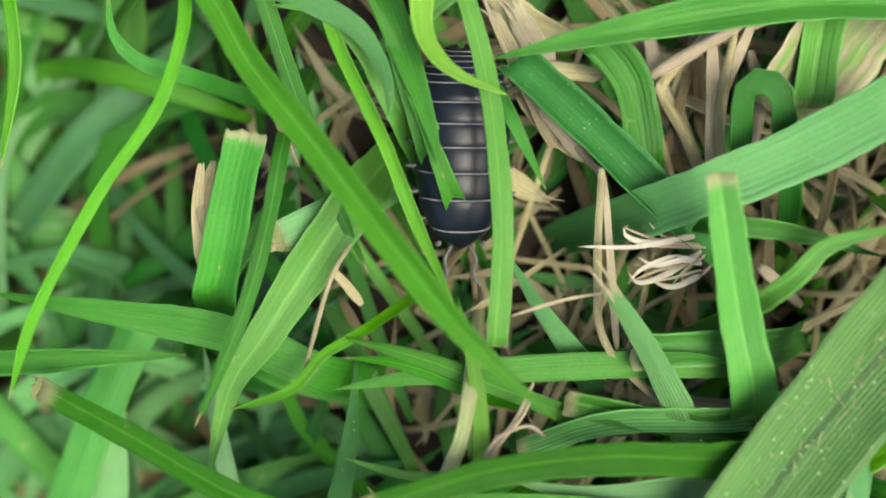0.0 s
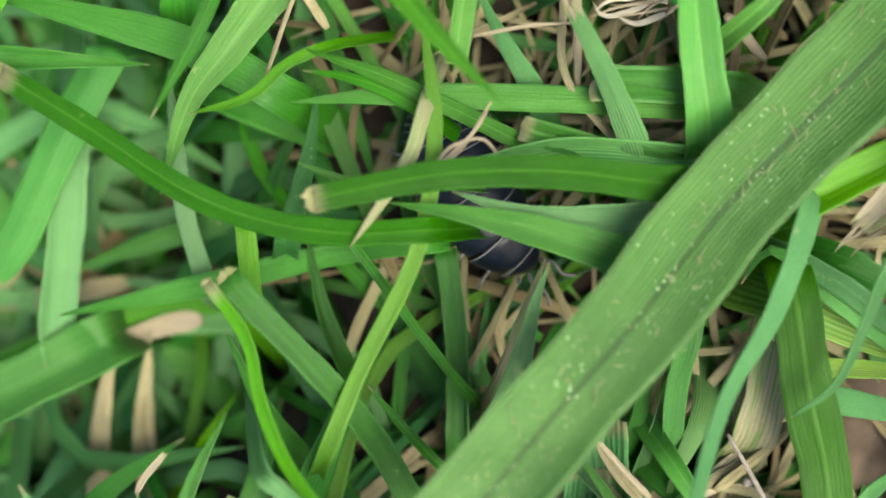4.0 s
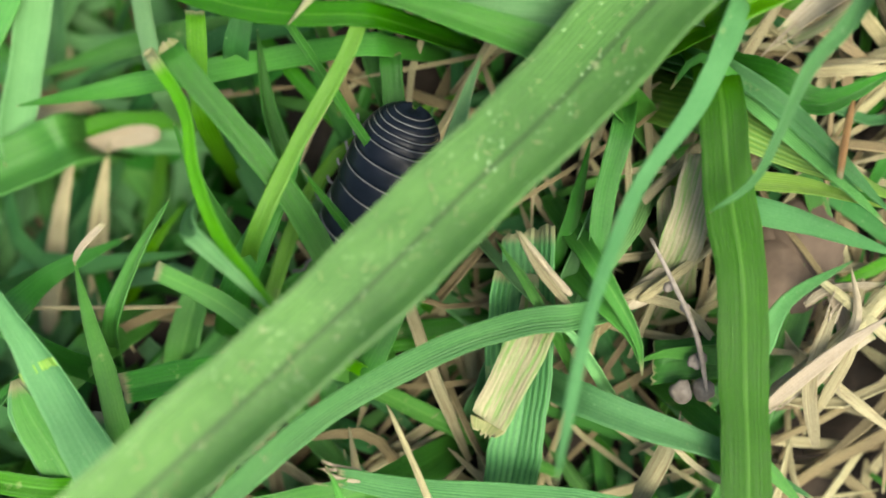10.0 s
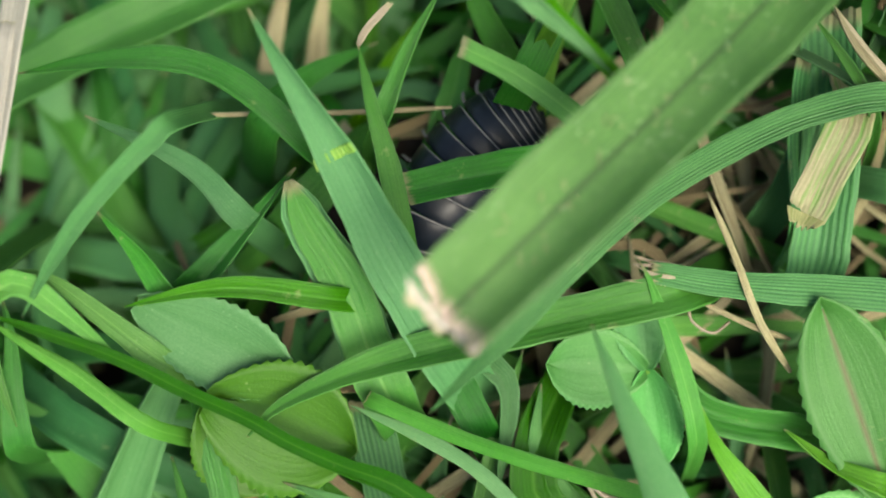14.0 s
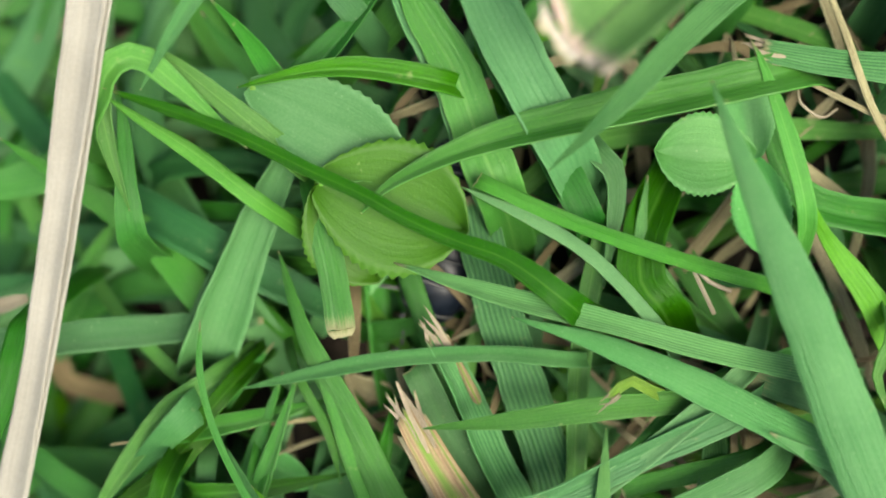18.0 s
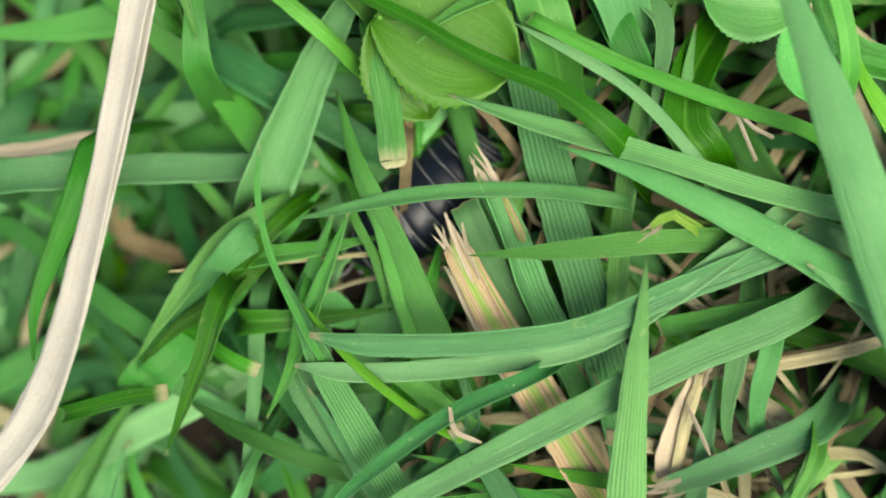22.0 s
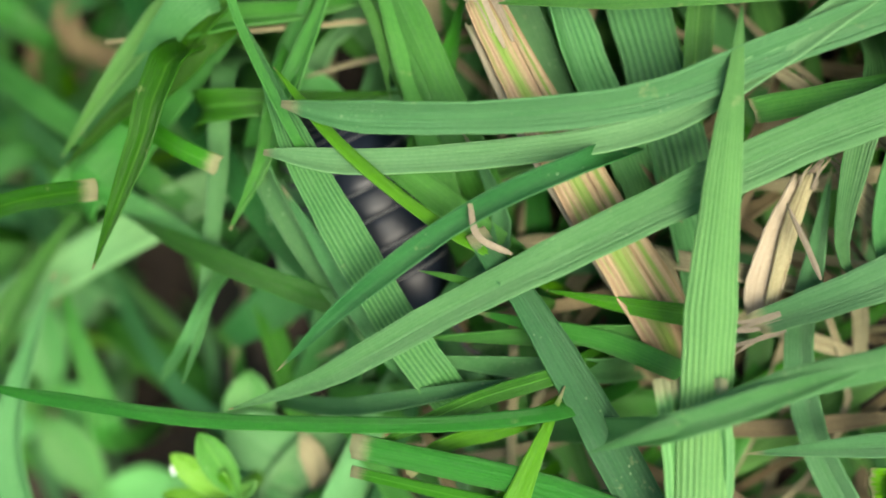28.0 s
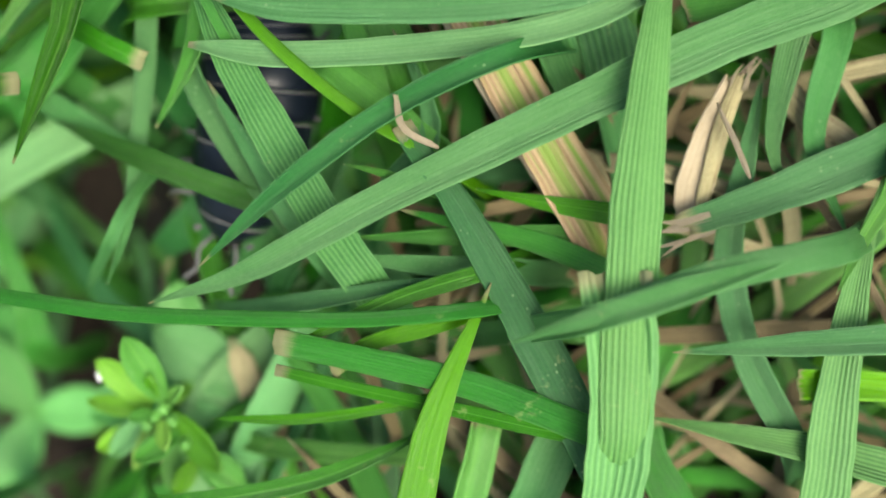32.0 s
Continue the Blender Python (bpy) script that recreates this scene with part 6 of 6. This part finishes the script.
def flower_plant(place):
    """Small weed: a rosette of pointed bright leaves round pale buds and one white floret."""
    ob = new("weed_plant")
    ob.location = place
    tagged(ob, "small bright green weed with pointed leaves and one white floret", "weed")
    # base x, base y, height, heading, length, width (mm), pitch, tint
    for bx, by, bz, head, size, broad, pitch, tint in (
        (0.0, 0.2, 2.4, 33, 4.5, 2.0, 14, "G1l"), (-0.8, -0.1, 1.6, 52, 4.2, 1.8, 8, "G4l"), (-0.8, -0.7, 1.4, 84, 4.0, 1.3, 4, "G4"),
        (0.5, -0.5, 2.0, 228, 4.6, 2.0, 10, "G4"), (1.1, -1.8, 2.5, 128, 3.0, 1.6, 12, "G1"), (-0.8, -1.2, 1.2, 160, 3.4, 1.0, -6, "G4l"),
        (-0.3, -0.3, 2.1, 300, 2.4, 0.9, 30, "G1l"), (-1.7, -1.4, 0.8, 142, 2.9, 1.5, -4, "G2l"), (1.9, -3.0, 1.4, 236, 3.6, 1.9, -6, "G1l"),
        (-1.2, -1.9, 0.6, 112, 3.6, 1.6, -10, "G4l"), (0.4, -2.4, 0.9, 180, 3.2, 1.5, -4, "G1l"), (0.0, -1.0, 2.6, 205, 2.0, 1.0, 35, "G4l"),
        (-0.5, 0.2, 2.4, 350, 1.9, 0.8, 40, "G4"), (2.0, -3.2, 1.8, 150, 2.6, 1.3, 8, "G4"), (-0.6, -0.5, 2.7, 95, 1.6, 0.8, 42, "G1l")):
        p = part("leaf", leaflet("leaf", M[tint], size / 1000, broad / 1000, 1, 0.22, 0.0, 16, 9), ob)
        p.rotation_euler = (radians(pitch), radians((head * 7) % 50 - 25), radians(head))
        p.location = (bx / 1000, by / 1000, bz / 1000)
    for c, (cx, cy, cz) in enumerate(((0, -0.3, 2.6), (-0.5, -0.8, 2.3), (0.5, -1.0, 2.5), (1.4, -2.4, 2.4), (-1.2, -1.5, 1.6))):
        p = part("bud", lump("bud", 0.00042, M["G1l"], 40 + c, 1.2), ob, "pale green closed bud")
        p.location = (cx / 1000, cy / 1000, cz / 1000)
    for i in range(5):
        a = i * 1.257 + 0.3
        p = part("petal", lump("petal", 0.00016, PETAL, 50 + i, 0.5), ob, "tiny white petal")
        p.location = (-0.0040 + 0.00026 * np.cos(a), 0.0014 + 0.00026 * np.sin(a), 0.0018)
    part("stem", stalk([(0, 0, 0), (0.0006, 0.0006, -0.004), (0.001, 0.0, -place[2] + soil_z(place[0], place[1]))], 0.0005, M["G4l"], "stem"), ob)


flower_plant((-0.0387, -0.1111, 0.0048))
for k, pts in enumerate([[(0.0063, -0.0126, 0.0190), (0.0054, -0.0139, 0.0195), (0.0033, -0.0158, 0.0197), (0.0025, -0.0165, 0.0197)], [(0.0069, -0.0155, 0.0190), (0.0058, -0.0145, 0.0195), (0.0037, -0.0150, 0.0197), (0.0025, -0.0162, 0.0197)], [(-0.0014, -0.0721, 0.0130), (-0.0032, -0.0713, 0.0135), (-0.0043, -0.0700, 0.0130), (-0.0024, -0.0738, 0.0120)], [(0.0030, -0.0576, 0.0150), (0.0031, -0.0587, 0.0155), (0.0047, -0.0596, 0.0150), (0.0062, -0.0589, 0.0140)]]):
    ob = new("fibre", stalk(pts, 0.00011 + 0.00003 * (k % 3), M["D2"], "fibre"))
    tagged(ob, "thin curled whitish plant fibre caught in the grass", "fibre")

# ---- woodlouse ----
LOUSE_LONG, LOUSE_WIDE, LOUSE_HIGH = 0.0155, 0.0075, 0.0037


def dome(y, a, k):
    """A point on the arched back: y along the body, a from 0 to pi across it, k the swell of the plate."""
    u = min(0.999, abs(2 * y / LOUSE_LONG))
    power = 3.0 if y > 0 else 3.6
    wide = LOUSE_WIDE * 0.5 * (1 - u**power) ** 0.5 * (0.94 if y > 0 else 1.0 - 0.02 * u)
    high = LOUSE_HIGH * (1 - u**3.0) ** 0.5
    x, z = np.cos(a), np.sin(a)
    return (wide * np.sign(x) * abs(x) ** 0.9 * k, y - 0.0004 * abs(x) ** 3, high * z**0.8 * k)


def shell_plate(front, rear):
    """One back plate: tucked under its neighbour in front, swelling towards its rolled rear edge."""
    n = 26
    rings = [(0.0, 0.955), (0.10, 0.985), (0.35, 1.0), (0.7, 1.008), (0.93, 1.006), (1.0, 0.998), (1.0, 0.95)]
    verts = [dome(front + (rear - front) * s, np.pi * i / n, k) for s, k in rings for i in range(n + 1)]
    w = n + 1
    faces = [(r * w + i, r * w + i + 1, (r + 1) * w + i + 1, (r + 1) * w + i) for r in range(len(rings) - 1) for i in range(n)]
    return verts, faces


def plate_rim(y):
    """The thin pale margin along a plate's rear edge."""
    k = 27
    verts = [tuple(np.add(dome(y, np.pi * j / (k - 1), q), (0, dy, 0))) for dy, q in ((0.00005, 1.007), (-0.00001, 1.012), (-0.00007, 1.0)) for j in range(k)]
    return verts, [(r * k + j, r * k + j + 1, (r + 1) * k + j + 1, (r + 1) * k + j) for r in range(2) for j in range(k - 1)]


def build_woodlouse():
    L = LOUSE_LONG
    ob = new("woodlouse")
    tagged(ob, "slate-black woodlouse with pale rims on its arched back plates", "woodlouse")
    edges = [0.415, 0.265, 0.135, 0.01, -0.105, -0.21, -0.305, -0.345, -0.381, -0.414, -0.444, -0.470]
    plates = []
    for i in range(len(edges) - 1):
        front, rear = edges[i] * L, edges[i + 1] * L
        seg = part("back_plate", mesh_of("back_plate", *shell_plate(front, rear), SHELL), ob)
        plates.append((seg, (front + rear) * 0.5))
        part("rim", mesh_of("rim", *plate_rim(rear), SEAM), seg, "pale thin rear rim")
        if i < 7:
            for sx in (-1, 1):
                y = plates[-1][1]
                part("leg", stalk([(sx * 0.0024, y, 0.0006), (sx * 0.0036, y + 0.0002, 0.0007), (sx * 0.0042, y + 0.0004 * (3 - i) / 3, 0.0001)], 0.00013, LIMB, "leg"), seg, "thin grey jointed leg")
    head = part("head", mesh_of("head", *shell_plate(0.499 * L, 0.415 * L), SHELL), ob, "small rounded black head")
    part("rim", mesh_of("rim", *plate_rim(0.415 * L), SEAM), head, "pale thin rear rim")
    plates.append((head, 0.457 * L))
    plates.append((part("tail_plate", mesh_of("tail_plate", *shell_plate(-0.470 * L, -0.499 * L), SHELL), ob, "short blunt tail plate"), -0.485 * L))
    for sx in (-1, 1):
        part("antenna", stalk([(sx * 0.0007, 0.48 * L, 0.0008), (sx * 0.0012, 0.55 * L, 0.0010), (sx * 0.0010, 0.62 * L, 0.0006), (sx * 0.0016, 0.68 * L, 0.0003)], 0.00014, LIMB, "antenna"), head, "jointed dark grey antenna")
        part("eye", lump("eye", 0.00022, LIMB, 60, 1.0), head).location = (sx * 0.0017, 0.47 * L, 0.0013)
    return ob, plates


woodlouse, plates = build_woodlouse()


def motions():
    walk(woodlouse, [
        (0, pose(0.0037, 0.0059, 0.0105, 0, 0, 173)),
        (0.5, pose(0.0030, 0.0012, 0.0100, 0, 0, 178)),
        (1, pose(0.0018, -0.0022, 0.0095, 0, 0, 172)),
        (1.5, pose(0.0033, -0.0049, 0.0090, 0, 0, 171)),
        (2, pose(0.0024, -0.0099, 0.0090, 0, 0, 170)),
        (2.5, pose(0.0012, -0.0120, 0.0090, 0, 0, 174)),
        (3, pose(0.0018, -0.0135, 0.0085, 0, 0, 191)),
        (3.5, pose(0.0025, -0.0158, 0.0085, 0, 0, 200)),
        (4, pose(0.0053, -0.0181, 0.0080, 0, 0, 210)),
        (4.5, pose(0.0037, -0.0192, 0.0080, 0, 0, 203)),
        (6.5, pose(0.0045, -0.0202, 0.0085, 0, 0, 214)),
        (7, pose(0.0043, -0.0201, 0.0085, 0, 0, 202)),
        (7.5, pose(0.0036, -0.0207, 0.0085, 0, 0, 182)),
        (8, pose(0.0045, -0.0234, 0.0085, 0, 0, 180)),
        (8.5, pose(0.0040, -0.0264, 0.0085, 0, 0, 173)),
        (9, pose(0.0032, -0.0293, 0.0085, 0, 0, 164)),
        (9.5, pose(0.0028, -0.0319, 0.0085, -22, 0, 148)),
        (10, pose(0.0022, -0.0334, 0.0085, -22, 0, 149)),
        (10.5, pose(0.0004, -0.0346, 0.0085, -22, 0, 152)),
        (11, pose(-0.0016, -0.0364, 0.0085, -22, 0, 146)),
        (11.5, pose(-0.0026, -0.0364, 0.0080, 0, 0, 143)),
        (12, pose(-0.0064, -0.0404, 0.0080, 0, 0, 134)),
        (12.5, pose(-0.0097, -0.0422, 0.0080, 0, 0, 130)),
        (13, pose(-0.0105, -0.0434, 0.0080, 0, 0, 123)),
        (13.5, pose(-0.0118, -0.0438, 0.0080, 0, 0, 115)),
        (14, pose(-0.0131, -0.0479, 0.0080, 0, 0, 140)),
        (14.5, pose(-0.0130, -0.0490, 0.0080, 0, 0, 143)),
        (15, pose(-0.0212, -0.0519, 0.0070, 0, 0, 146)),
        (15.5, pose(-0.0218, -0.0563, 0.0070, 0, 0, 168)),
        (17.5, pose(-0.0218, -0.0647, 0.0040, 0, 0, 179)),
        (18, pose(-0.0217, -0.0677, 0.0040, 0, 0, 165)),
        (18.5, pose(-0.0221, -0.0702, 0.0035, 0, 0, 161)),
        (19, pose(-0.0234, -0.0725, 0.0030, 0, 0, 139)),
        (20, pose(-0.0254, -0.0762, 0.0030, 0, 0, 142)),
        (21, pose(-0.0275, -0.0768, 0.0030, 0, 0, 137)),
        (22, pose(-0.0277, -0.0775, 0.0025, 0, 0, 132)),
        (22.5, pose(-0.0302, -0.0807, 0.0025, 0, 0, 122)),
        (23, pose(-0.0315, -0.0839, 0.0020, 0, 0, 103)),
        (24, pose(-0.0315, -0.0841, 0.0020, 0, 0, 101)),
        (24.5, pose(-0.0324, -0.0836, 0.0020, 0, 0, 105)),
        (26.5, pose(-0.0325, -0.0925, 0.0050, 0, 0, 209)),
        (27, pose(-0.0311, -0.0938, 0.0050, 0, 0, 212)),
        (28, pose(-0.0309, -0.0935, 0.0050, 0, 0, 209)),
        (29, pose(-0.0306, -0.0942, 0.0055, 0, 0, 208)),
        (30, pose(-0.0313, -0.0935, 0.0060, 0, 0, 207)),
        (31, pose(-0.0314, -0.0936, 0.0060, 0, 0, 206)),
        (31.5, pose(-0.0332, -0.0930, 0.0060, 0, 0, 200)),
        (32, pose(-0.0342, -0.0937, 0.0055, 0, 0, 175)),
    ])
    # the body bends sideways as it winds round the blades: total turn from tail to head, degrees
    bends = [(0, 0), (2.5, 0), (4, 38), (5.5, 0), (7, -40), (8, -12), (9, -14), (9.5, -24), (10.5, -20), (12, -10), (13, 0), (14, 45), (15.5, 30), (18, -10), (20, -30), (22, -28), (23.5, -15), (26.5, 10), (29, 0), (31, 0), (32, -28)]
    for ob, y in plates:
        rows = []
        for t, total in bends:
            k = radians(total) / 0.0155
            rows.append((t, Matrix.Translation((-k * y * y / 2, y, 0)) @ Matrix.Rotation(k * y, 4, "Z") @ Matrix.Translation((0, -y, 0))))
        walk(ob, rows)


motions()
